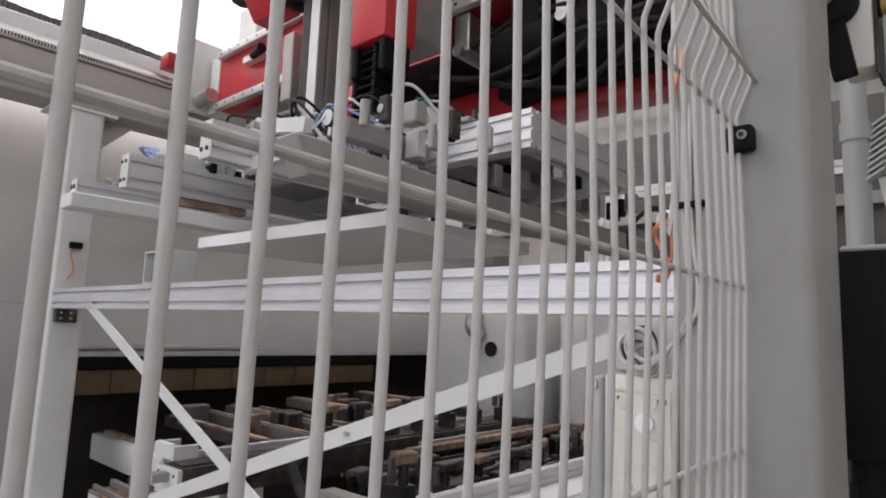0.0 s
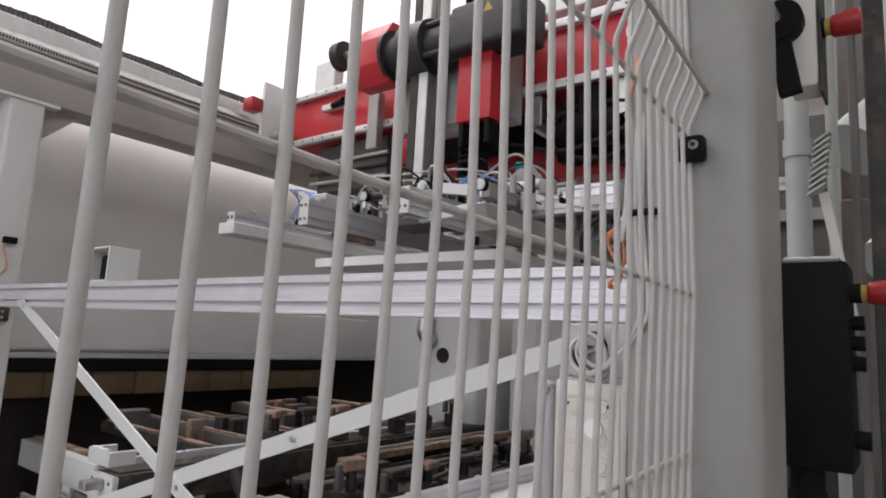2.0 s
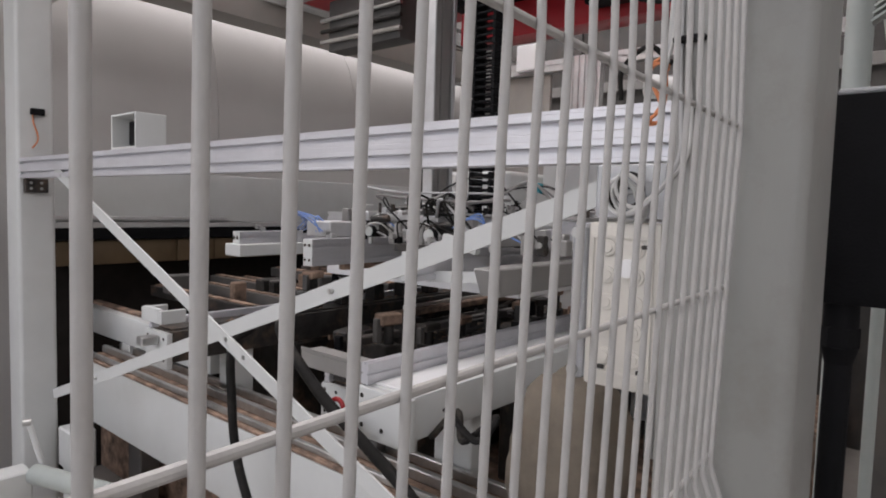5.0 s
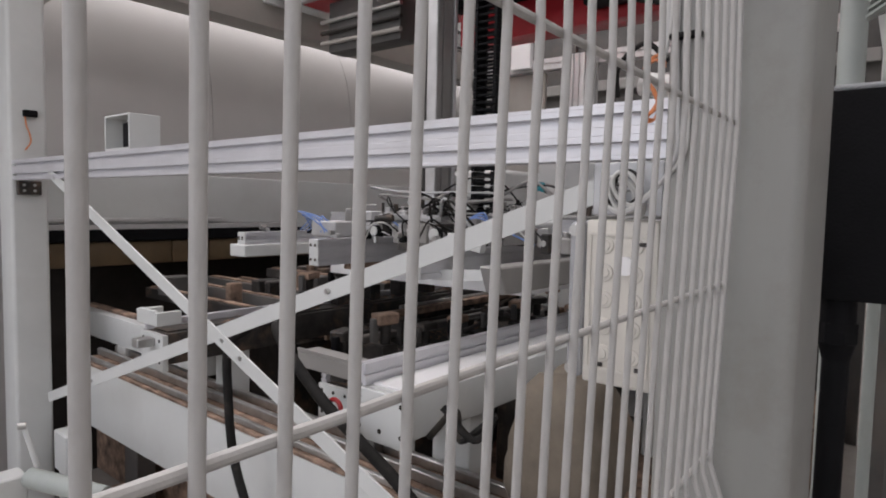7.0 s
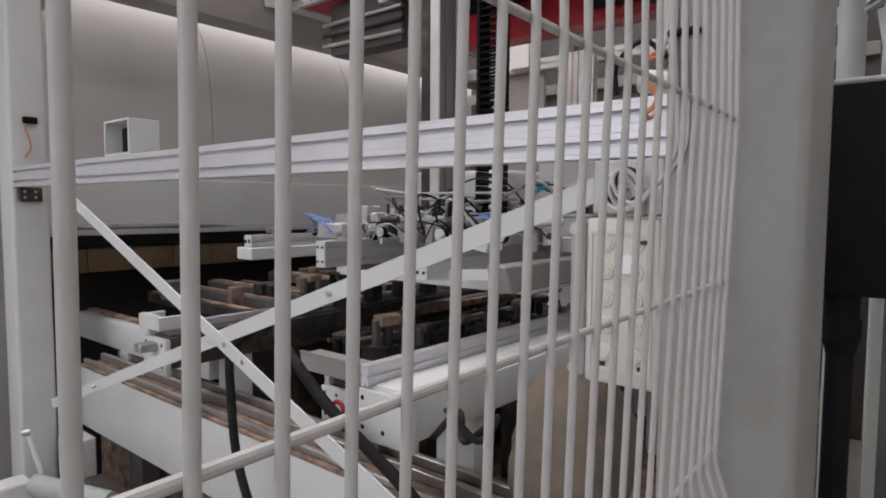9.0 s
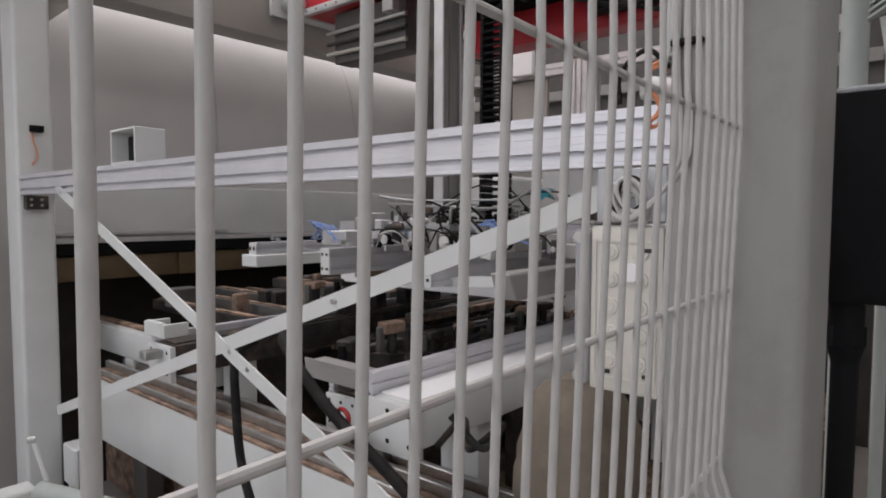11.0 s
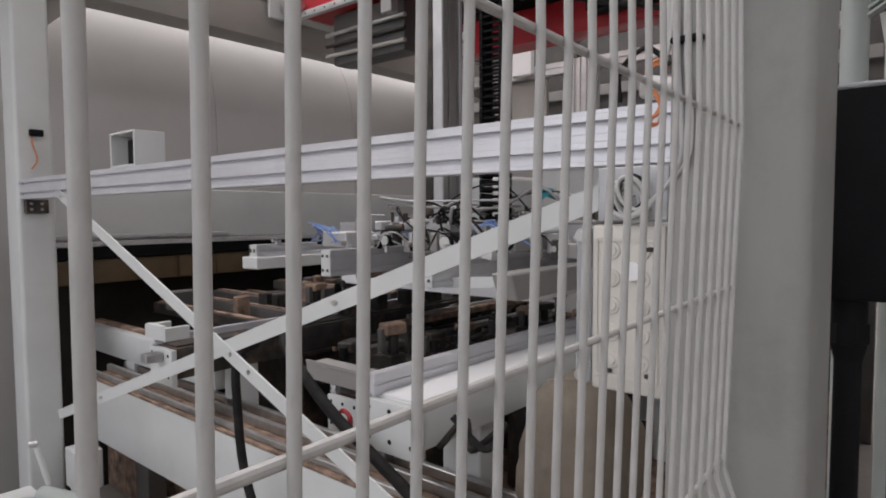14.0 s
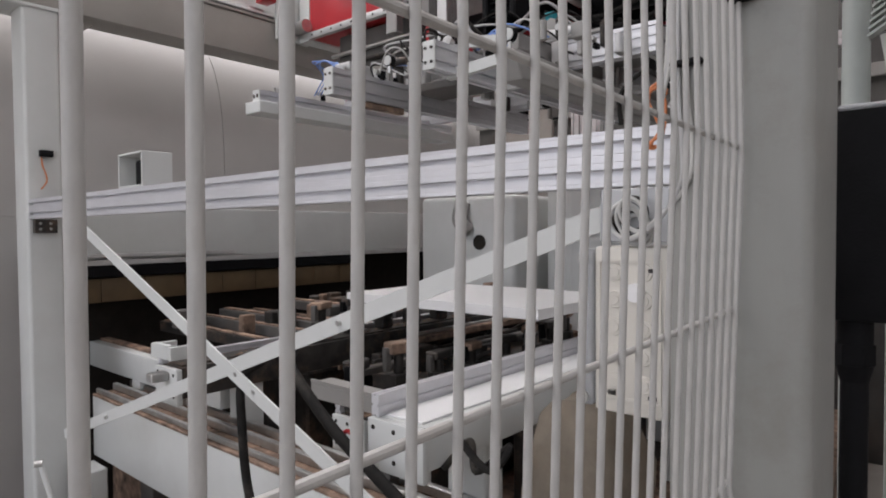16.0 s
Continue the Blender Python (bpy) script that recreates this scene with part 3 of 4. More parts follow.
# valves, couplings and gauges on top of the bars
random.seed(4)
SPOTS = [(1.62, 1.90), (1.78, 1.84), (1.60, 1.46), (1.70, 1.41), (1.80, 1.45), (1.66, 1.20), (1.76, 1.12), (1.60, 0.99), (1.72, 0.95), (1.84, 0.97), (1.70, 0.68), (1.86, 0.66), (1.88, 1.26), (1.86, 1.62)]
for x, y in SPOTS:
    w, d, h = random.uniform(0.008, 0.015), random.uniform(0.007, 0.013), random.uniform(0.015, 0.035)
    m = random.choice(("alu_dull", "steel", "black_plastic", "machine_paint", "alu_dull"))
    bm = block(nb(), (x - w, y - d, 1.880), (x + w, y + d, 1.880 + h), 0.003, 2)
    v = part("valve", bm, m, gripper)
    part("coupling", rod(nb(), (x - w - 0.02, y, 1.90 + h * 0.2), (x - w, y, 1.90 + h * 0.2), 0.009, 10), "steel", v)
random.seed(31)
for q in range(34):
    x, y = random.uniform(1.66, 2.35), random.uniform(0.62, 1.55)
    if 1.93 < x < 2.1 and y > 1.2:
        continue
    w, h = random.uniform(0.008, 0.018), random.uniform(0.02, 0.055)
    m = random.choice(("alu_dull", "plate_grey", "black_plastic", "mast_grey", "dark_steel", "dark_steel"))
    if q % 3:
        part("fitting", block(nb(), (x - w, y - w * 1.3, 1.875), (x + w, y + w * 1.3, 1.885 + h), 0.003), m, gripper)
    else:
        part("fitting", rod(nb(), (x, y, 1.875), (x, y, 1.885 + h), w * 0.9, 14), m, gripper)
random.seed(47)
for q in range(80):
    x, y = random.uniform(1.75, 2.9), random.uniform(0.60, 1.50)
    if 1.92 < x < 2.12 and y > 1.05:
        continue
    w, h = random.uniform(0.007, 0.018), random.uniform(0.02, 0.07)
    m = random.choice(("alu_dull", "plate_grey", "black_plastic", "mast_grey", "dark_steel", "mast_grey", "alu_dull"))
    if q % 3:
        part("fitting", block(nb(), (x - w, y - w * 1.2, 1.87), (x + w, y + w * 1.2, 1.90 + h), 0.003) if h > 0.06 else block(nb(), (x - w * 2, y - w, 1.87), (x + w * 2, y + w, 1.93), 0.003), m, gripper)
    else:
        part("fitting", rod(nb(), (x - w, y + 0.03, 1.95), (x + w, y - 0.03, 1.94 + h * 0.3), 0.014, 12), m, gripper)
part("fitting_rail", block(nb(), (1.72, 0.84, 1.886), (2.9, 0.88, 1.935), 0.003), "mast_grey", gripper)
part("fitting_rail", block(nb(), (1.74, 1.14, 1.886), (2.9, 1.19, 1.94), 0.003), "dark_steel", gripper)
part("carrier_plate", block(nb(), (1.80, 1.08, 1.840), (1.97, 1.36, 1.870), 0.004), "machine_dark", gripper, "dark carrier plate")
part("manifold", block(nb(), (1.60, 1.47, 1.885), (1.72, 1.60, 1.94), 0.004), "alu_dull", gripper, "grey valve manifold")
for x, y, r in ((1.60, 1.02, 0.019), (1.62, 1.30, 0.016), (1.66, 0.84, 0.018)):
    g = part("pressure_gauge", rod(nb(), (x, y, 1.915), (x + 0.025, y, 1.915), r, 20), "machine_paint", gripper, "round white pressure gauge")
    part("gauge_rim", rod(nb(), (x + 0.004, y, 1.915), (x + 0.022, y, 1.915), r + 0.003, 20), "black_plastic", g)
    part("gauge_stem", rod(nb(), (x + 0.012, y, 1.875), (x + 0.012, y, 1.915), 0.007, 8), "steel", g)
part("regulator", rod(nb(), (1.74, 1.17, 1.905), (1.80, 1.17, 1.905), 0.022, 16), "black_plastic", gripper, "black pressure regulator")
part("manifold", profile(nb(), (1.95, 1.19, 1.918), (1.95, 1.59, 1.918), (0.024, 0, 0), (0, 0, 0.030), 1, 1), "mast_grey", gripper, "slotted aluminium valve manifold")
random.seed(55)
for q in range(34):
    x, y = random.uniform(1.92, 1.98), random.uniform(1.20, 1.58)
    w, h = random.uniform(0.006, 0.014), random.uniform(0.02, 0.075)
    m = random.choice(("alu_dull", "plate_grey", "alu_dull", "mast_grey", "grey_plastic", "machine_paint", "dark_steel"))
    if q % 3 == 0:
        part("fitting", rod(nb(), (x, y, 1.949), (x, y, 1.95 + h), w * 0.8, 14), m, gripper)
    elif q % 3 == 1:
        bm = block(nb(), (x - w, y - w * 1.5, 1.949), (x + w, y + w * 1.5, 1.95 + h * 0.6), 0.003)
        rod(bm, (x - w - 0.03, y, 1.955 + h * 0.3), (x + w + 0.01, y, 1.955 + h * 0.3), 0.006, 8)
        part("fitting", bm, m, gripper)
    else:
        part("fitting", block(nb(), (x - w * 1.6, y - w, 1.949), (x + w * 1.6, y + w, 1.95 + h * 0.75), 0.003), m, gripper)
part("teal_valve", block(nb(), (1.80, 0.86, 1.915), (1.83, 0.90, 1.945), 0.003), "teal_plastic", gripper, "small teal valve button")
part("tilt_link", flat_bar(nb(), (1.617, 0.97, 1.907), (1.617, 0.845, 1.885), 0.032, 0.022, (1, 0, 0)), "machine_paint", gripper, "white tilting link")


bm = nb()
vs = [bm.verts.new((2.0, y, z)) for y, z in ((0.96, 1.9675), (0.96, 2.02), (0.90, 2.06), (0.82, 2.03), (0.82, 1.9675))]
bm.faces.new(vs)
r = bmesh.ops.extrude_face_region(bm, geom=bm.faces[:])
bmesh.ops.translate(bm, verts=[v for v in r["geom"] if isinstance(v, bmesh.types.BMVert)], vec=(0.01, 0, 0))
part("corner_plate", bm, "plate_grey", gripper, "grey peaked corner plate")
# second tier: valve carrier on the long bars
part("valve_carrier", block(nb(), (1.97, 0.70, 1.9675), (2.62, 1.20, 1.980), 0.003), "plate_grey", gripper, "grey valve carrier plate")
random.seed(77)
for q in range(110):
    x, y = random.uniform(1.99, 2.6), random.uniform(0.70, 1.19)
    w, h = random.uniform(0.004, 0.0095), random.uniform(0.015, 0.06)
    m = random.choice(("alu_dull", "plate_grey", "black_plastic", "mast_grey", "dark_steel", "machine_paint", "dark_steel"))
    if q % 4 == 0:
        part("fitting", rod(nb(), (x, y, 1.975), (x, y, 1.98 + h), w * 0.9, 14), m, gripper)
    elif q % 4 == 1:
        bm = block(nb(), (x - w, y - w * 1.5, 1.9805), (x + w, y + w * 1.5, 1.98 + h * 0.6), 0.003)
        rod(bm, (x - w - 0.015, y, 1.99 + h * 0.3), (x + w + 0.01, y, 1.99 + h * 0.3), 0.006, 8)
        part("fitting", bm, m, gripper)
    else:
        part("fitting", block(nb(), (x - w * 1.4, y - w, 1.9805), (x + w * 1.4, y + w, 1.98 + h * 0.8), 0.003), m, gripper)
for y in (1.60, 1.66, 1.72):
    part("side_valve", block(nb(), (1.90, y, 1.888), (1.985, y + 0.04, 1.965 + random.uniform(0, 0.04)), 0.004), random.choice(("alu_dull", "mast_grey")), gripper)
part("teal_valve", block(nb(), (2.02, 0.90, 2.05), (2.05, 0.935, 2.09), 0.003), "teal_plastic", gripper, "small teal valve button")


def hose(name, ctrl, r, material, parent, label=""):
    return part(name, sweep(nb(), curve_points(ctrl, 8), r, 8), material, parent, label)


for k in range(3):
    o = 0.022 * k
    hose("blue_hose", [(1.60, 1.50 + o, 1.90), (1.57 + o, 1.56, 1.95), (1.60, 1.63 + o, 1.95 + o * 0.5), (1.68, 1.70, 1.91 + o), (1.74, 1.80 + o, 1.895)], 0.0026, "blue_hose", gripper, "thin blue air hose")
for k in range(3):
    hose("blue_hose", [(1.82, 0.92 + 0.02 * k, 1.90), (1.78, 0.96, 1.96 + 0.01 * k), (1.80, 1.04, 1.96), (1.86, 1.10 + 0.02 * k, 1.93)], 0.0026, "blue_hose", gripper, "thin blue air hose")
random.seed(9)
for k in range(9):
    ya, yb = random.uniform(0.7, 1.3), random.uniform(1.15, 1.65)
    x = random.uniform(1.75, 1.95)
    hose("cable", [(x, ya, 1.90), (x - 0.04, ya * 0.7 + yb * 0.3, 1.99 + random.uniform(0, 0.04)), (x + 0.02, (ya + yb) / 2, 2.0 + random.uniform(-0.03, 0.05)), (2.0, yb, 1.98)], random.choice((0.003, 0.004, 0.005)),
         random.choice(("black_rubber", "black_rubber", "mast_grey", "grey_plastic")), gripper)
for k in range(8):
    ya, yb = random.uniform(0.7, 0.95), random.uniform(1.0, 1.45)
    x = random.uniform(1.95, 2.3)
    hose("cable", [(x, ya, 2.0), (x - 0.05, ya + 0.08, 2.06 + random.uniform(0, 0.05)), (x - 0.02, (ya + yb) / 2, 2.05 + random.uniform(-0.03, 0.05)), (x + 0.03, yb, 2.0)], random.choice((0.003, 0.004, 0.005)), random.choice(("black_rubber", "black_rubber", "mast_grey")), gripper)
random.seed(83)
for k in range(7):
    rx, ry, cx, cy, z0 = random.uniform(0.10, 0.17), random.uniform(0.16, 0.24), 2.0 + random.uniform(-0.02, 0.03), 1.36 + random.uniform(-0.04, 0.04), 1.99 + 0.008 * k
    a0 = random.uniform(-0.5, 0.8)
    hose("cable_loop", [(cx - rx * math.cos(a0 + q * 0.5), cy + ry * math.sin(a0 + q * 0.5 - 1.5), z0 + 0.012 * math.sin(q * 1.3 + k)) for q in range(9)], random.choice((0.0035, 0.0045, 0.0055)), ("black_rubber", "black_rubber", "mast_grey", "black_rubber", "grey_plastic", "black_rubber", "white_cable")[k], gripper)
random.seed(90)
for k in range(16):
    x, y = random.uniform(1.60, 1.95), random.uniform(0.85, 1.62)
    hose("blue_hose" if k % 4 == 0 else "hose", [(x, y, 1.89), (x + random.uniform(-0.05, 0.05), y + random.uniform(-0.08, 0.0), 1.93 + random.uniform(0, 0.03)), (x + random.uniform(-0.04, 0.06), y - random.uniform(0.06, 0.14), 1.94), (x + 0.04, y - random.uniform(0.12, 0.2), 1.895)], 0.0028, "blue_hose" if k % 4 == 0 else random.choice(("black_rubber", "grey_plastic", "white_cable")), gripper)
hose("cable_loop", [(1.98, 1.60, 2.02), (1.90, 1.55, 2.04), (1.86, 1.35, 2.03), (1.90, 1.12, 2.02), (2.0, 1.02, 2.03), (2.1, 1.10, 2.03), (2.14, 1.35, 2.04)], 0.0045, "mast_grey", gripper)
hose("cable_loop", [(2.0, 1.62, 2.05), (1.88, 1.58, 2.07), (1.84, 1.36, 2.05), (1.88, 1.10, 2.05), (2.0, 1.0, 2.05)], 0.004, "grey_plastic", gripper)

# ---------------- the board that is carried and laid down ----------------
bm = block(nb(), (0, 0, -0.015), (0.62, 0.95, 0.022), 0.0012)
board = solid("board", bm, "board_white", "white laminated furniture board held by the gripper", "board")

# ---------------- lower machine: rails, cross beams, clamps ----------------
side_rail = thing("side_rail", (1.26, 1.5, 0), "light grey steel side rail with dusty guide tracks", "rail")
part("web", block(nb(), (1.20, 0.25, 0.44), (1.23, 2.74, 0.70), 0.004, 2), "machine_paint", side_rail)
part("top", block(nb(), (1.20, 0.25, 0.7005), (1.42, 2.74, 0.712), 0.002), "wood_dust", side_rail, "dust-covered rail top")
for x, w, h in ((1.215, 0.016, 0.02), (1.285, 0.022, 0.03), (1.36, 0.02, 0.028)):
    part("track", block(nb(), (x, 0.25, 0.7125), (x + w, 2.74, 0.712 + h), 0.003), "steel", side_rail, "worn steel track")
for y in (0.5, 2.5):
    part("foot", block(nb(), (1.32, y - 0.06, 0), (1.40, y + 0.06, 0.6995), 0.004), "machine_dark", side_rail)
far_rail = copy_thing(side_rail, pose(2.9, 1.5, 0.0, 0, 0, 180))
inner = thing("inner_rail", (1.37, 2.4, 0.712), "white steel rail behind the cross beam", "rail")
part("rail_body", block(nb(), (1.345, 1.92, 0.755), (1.395, 3.17, 0.875), 0.004, 2), "machine_paint", inner)
part("dusty_cap", block(nb(), (1.396, 1.92, 0.80), (1.44, 3.17, 0.885), 0.003), "wood_dust", inner, "dusty wooden strip")
part("rail_leg", block(nb(), (1.345, 2.6, 0.7125), (1.395, 2.68, 0.7545), 0.003), "machine_paint", inner)


def cross_beam(y0, y1, zt, x0, x1, label, skin="machine_paint", lining="machine_paint", tall=0.0135):
    """A U-shaped bar along the machine that carries clamps."""
    t = thing("clamp_beam", (x0 + 0.5, (y0 + y1) / 2, 0), label, "beam", "clamp beams")
    part("channel", block(nb(), (x0 + 0.02, y0, zt - 0.13), (x1, y1, zt - 0.028), 0.004, 2), skin, t)
    part("inner_face", block(nb(), (x0 + 0.03, y0 + 0.02, zt - 0.0275), (x1, y1 - 0.03, zt - 0.022), 0.001), lining, t)
    part("edge_rail", profile(nb(), (x0 + 0.01, y1 - 0.012, zt - 0.0275 + tall), (x1, y1 - 0.012, zt - 0.0275 + tall), (0, 0.012, 0), (0, 0, tall), 1, 1, 0.006, 0.005), "anodised", t, "bright aluminium edge rail")
    e = part("end_plate", block(nb(), (x0, y0 - 0.008, zt - 0.15), (x0 + 0.0195, y1 + 0.004, zt - 0.03), 0.003, 2), "machine_paint", t, "white drilled end plate")
    bm = nb()
    for y in (y0 + 0.015, (y0 + y1) / 2, y1 - 0.015):
        for z in (zt - 0.05, zt - 0.12):
            rod(bm, (x0 - 0.001, y, z), (x0 + 0.002, y, z), 0.006, 10)
    part("holes", bm, "gap_black", e)
    for x in (x0 + 0.3, x1 - 0.3):
        part("leg", block(nb(), (x - 0.04, y0 + 0.02, 0.0), (x + 0.04, y1 - 0.02, zt - 0.1305), 0.004), "machine_paint", t)
    return t


cross_beam(0.708, 0.872, 1.01, 1.13, 3.2, "white steel clamp beam with an aluminium edge rail", "machine_paint", "board_white", 0.026)
cross_beam(1.76, 1.90, 1.0, 1.10, 3.2, "white steel clamp beam with a dark dusty channel", "dark_steel", "dark_steel")
cross_beam(1.22, 1.36, 0.86, 1.42, 3.2, "dusty steel clamp beam set lower between the others", "dark_steel", "wood_dust")


def clamp(x, y, z, h, k):
    t = thing("clamp_unit", (x, y, z), "dust-covered pneumatic clamp unit with a pale pad", "clamp", "clamp units")
    part("clamp_base", block(nb(), (x - 0.035, y - 0.03, z), (x + 0.035, y + 0.03, z + h * 0.45), 0.004), "dark_steel", t)
    part("cylinder", rod(nb(), (x, y, z + h * 0.45), (x, y, z + h * 0.8), 0.018, 14), "dark_steel", t)
    part("jaw", block(nb(), (x - 0.045, y - 0.028, z + h * 0.8), (x + 0.04, y + 0.028, z + h), 0.005), "wood_dust" if k % 2 else "dark_steel", t)
    t.rotation_euler.z = 0.35 * math.sin(k * 2.7)
    part("arm", block(nb(), (x - 0.06, y - 0.012, z + h * 0.5), (x - 0.036, y + 0.012, z + h * 0.92), 0.003), "machine_dark" if k % 3 else "black_plastic", t)
    return t


random.seed(12)
k = 0
for y, z, n, xs in ((0.80, 0.989, 5, 2.25), (1.83, 0.979, 7, 1.75), (1.29, 0.839, 8, 1.5)):
    for i in range(n):
        clamp(xs + i * 0.19 + random.uniform(-0.03, 0.03), y + random.uniform(-0.015, 0.015), z, 0.15 if z > 0.9 else random.uniform(0.13, 0.2), k)
        k += 1
bracket = thing("stop_bracket", (1.16, 1.83, 0.87), "white machined stop bracket on the beam end", "bracket")
bm = nb()
for lo, hi in (((1.085, 1.76, 1.0005), (1.17, 1.775, 1.045)), ((1.085, 1.885, 1.0005), (1.17, 1.90, 1.045)), ((1.085, 1.7755, 1.0005), (1.10, 1.8845, 1.05))):
    block(bm, lo, hi, 0.002)
part("frame", bm, "machine_paint", bracket)
part("lever", block(nb(), (1.04, 1.80, 0.93), (1.099, 1.84, 0.96), 0.004), "steel", bracket)

spacer = thing("spacer_bar", (1.34, 1.1, 0), "grey steel channel between two clamp beams", "bar")
bm = block(nb(), (1.30, 0.882, 0.915), (1.38, 1.315, 0.962), 0.003)
block(bm, (1.30, 0.882, 0.9625), (1.306, 1.315, 0.972))
part("channel", bm, "plate_grey", spacer)
part("leg", block(nb(), (1.32, 1.0, 0.0), (1.36, 1.05, 0.9145), 0.003), "machine_dark", spacer)
bed = thing("machine_bed", (2.6, 1.6, 0), "dark dusty machine bed with chip-strewn floor pans", "machine bed")
part("pan", block(nb(), (1.45, 0.3, 0.0), (4.6, 3.2, 0.30), 0.01), "wood_dust", bed, "chip-covered pan")
part("dark_frame", block(nb(), (2.2, 0.95, 0.3005), (4.4, 1.20, 0.86), 0.01), "dark_steel", bed)
part("dark_frame", block(nb(), (1.9, 1.42, 0.3005), (4.4, 1.70, 0.84), 0.01), "dark_steel", bed)
part("dark_frame", block(nb(), (1.8, 2.0, 0.3005), (4.4, 2.5, 0.80), 0.01), "dark_steel", bed)
# black sheet in place of the unlit depth below the box beam
part("dark_depth", block(nb(), (1.12, 3.2, 0.0), (4.6, 3.24, 1.26), 0.004), "gap_black", bed, "black sheet standing for the dark depth of the machine")
# the planks' colour already holds the shadow they lie in
for k in range(9):
    part("yellow_plank", block(nb(), (1.121 + 0.21 * k, 2.96 + 0.004 * (k % 3), 1.085), (1.328 + 0.21 * k, 3.19, 1.20), 0.004, 2), "yellow_shaded", bed, "dirty yellow wooden plank end, its paint darkened for shade")
# black bar that stands for the shade right under the lip
part("lip_shade", block(nb(), (1.12, 2.94, 1.205), (3.0, 3.18, 1.2615), 0.004), "black_plastic", bed)
for k, (y, z) in enumerate(((2.15, 0.90), (2.48, 0.88), (2.8, 0.90))):
    part("slide_bar", block(nb(), (1.55 + 0.12 * k, y - 0.025, z - 0.04), (3.4, y + 0.025, z), 0.004), "dark_steel", bed)
for k, (y, z) in enumerate(((2.15, 0.901), (2.48, 0.881))):
    part("wood_strip", block(nb(), (1.65 + 0.12 * k, y - 0.012, z), (3.3, y + 0.012, z + 0.006), 0.002), "wood_dust", bed, "dusty wooden strip")
random.seed(21)
for k in range(60):
    x, y = random.uniform(1.9, 3.6), random.uniform(0.95, 2.7)
    h = random.uniform(0.02, 0.09)
    s = random.uniform(0.02, 0.06)
    part("stop_block", block(nb(), (x - s, y - s * 0.6, 0.80), (x + s, y + s * 0.6, 0.86 + h), 0.004), "dark_steel", bed)
for k in range(45):
    x, y = random.uniform(1.9, 3.6), random.uniform(0.95, 2.7)
    s = random.uniform(0.015, 0.045)
    part("wood_block", block(nb(), (x - s, y - s * 0.5, 0.81), (x + s, y + s * 0.5, 0.865 + random.uniform(0, 0.05)), 0.004), "wood_dust", bed)

for k, (ya, za, xa, xb) in enumerate(((2.05, 0.90, 1.5, 2.5), (2.30, 0.86, 1.45, 2.4), (1.55, 0.90, 1.7, 2.9), (1.62, 0.96, 2.0, 3.2), (1.08, 0.93, 1.9, 3.2))):
    part("wood_bar", block(nb(), (xa, ya - 0.02, za - 0.03), (xb, ya + 0.02, za), 0.004), "wood_dust" if k % 2 else "machine_dark", bed, "dusty wooden bar" if k % 2 else "dark grimy bar")
    part("steel_strip", block(nb(), (xa + 0.1, ya + 0.022, za - 0.02), (xb - 0.1, ya + 0.036, za + 0.012), 0.002), "steel" if k % 3 == 0 else "dark_steel", bed)

for k, (xa, za, w, ya) in enumerate(((1.62, 0.97, 0.03, 2.02), (1.78, 0.99, 0.022, 1.95), (1.95, 1.0, 0.035, 1.95), (2.12, 0.98, 0.02, 1.95), (2.34, 1.02, 0.04, 1.95), (2.6, 1.0, 0.03, 1.95), (2.85, 1.03, 0.04, 1.95))):
    part("feed_bar", block(nb(), (xa - w, ya, za - 0.05), (xa + w, 2.93, za), 0.004), "machine_dark" if k % 3 else "dark_steel", bed)
    part("wood_bar", block(nb(), (xa - w * 0.6, ya, za + 0.0005), (xa + w * 0.4, 2.90, za + 0.008), 0.002), "wood_dust", bed, "dusty wooden bar")
for k in range(14):
    x, y = random.uniform(1.6, 2.8), random.uniform(2.1, 2.8)
    s = random.uniform(0.03, 0.07)
    part("stop_block", block(nb(), (x - s, y - s * 0.5, 0.95), (x + s, y + s * 0.5, 1.02 + random.uniform(0, 0.04)), 0.006), random.choice(("machine_dark", "dark_steel", "wood_dust")), bed)

random.seed(17)
for k in range(12):
    x, y = random.uniform(1.7, 2.6), random.uniform(1.0, 2.5)
    pts = [(x + 0.2 * q + random.uniform(-0.05, 0.05), y + random.uniform(-0.06, 0.06), 0.90 + random.uniform(-0.03, 0.06)) for q in range(5)]
    part("lead", sweep(nb(), curve_points(pts, 6), random.choice((0.006, 0.009, 0.012)), 8), random.choice(("black_rubber", "machine_dark", "dark_steel")), bed)

# chips and crumbs strewn over the rails, beams and pans
random.seed(64)
LAYERS = [(1.21, 1.42, 0.3, 2.7, 0.713, 420), (1.45, 3.6, 0.35, 3.1, 0.301, 500), (1.5, 3.1, 1.24, 1.34, 0.839, 220), (1.25, 3.1, 1.78, 1.87, 0.979, 200), (1.9, 3.6, 1.45, 1.68, 0.841, 260), (1.9, 3.6, 2.02, 2.48, 0.801, 320), (2.2, 3.6, 0.97, 1.18, 0.861, 240)]
bm = nb()
for xa, xb, ya, yb, z, n in LAYERS:
    for q in range(n):
        x, y, r = random.uniform(xa, xb), random.uniform(ya, yb), random.uniform(0.002, 0.007)
        a = random.uniform(0, 6.28)
        ring = [bm.verts.new((x + r * math.cos(a + k * 1.57) * (1.7 if k % 2 else 0.7), y + r * math.sin(a + k * 1.57) * (1.7 if k % 2 else 0.7), z)) for k in range(4)]
        tip = bm.verts.new((x, y, z + r * random.uniform(0.5, 1.1)))
        for k in range(4):
            bm.faces.new((ring[k], ring[(k + 1) % 4], tip))
        bm.faces.new(list(reversed(ring)))
solid("wood_chips", bm, "wood_dust", "brown wood chips and dust strewn over the machine", "wood chips", kind="stuff", smooth=0)

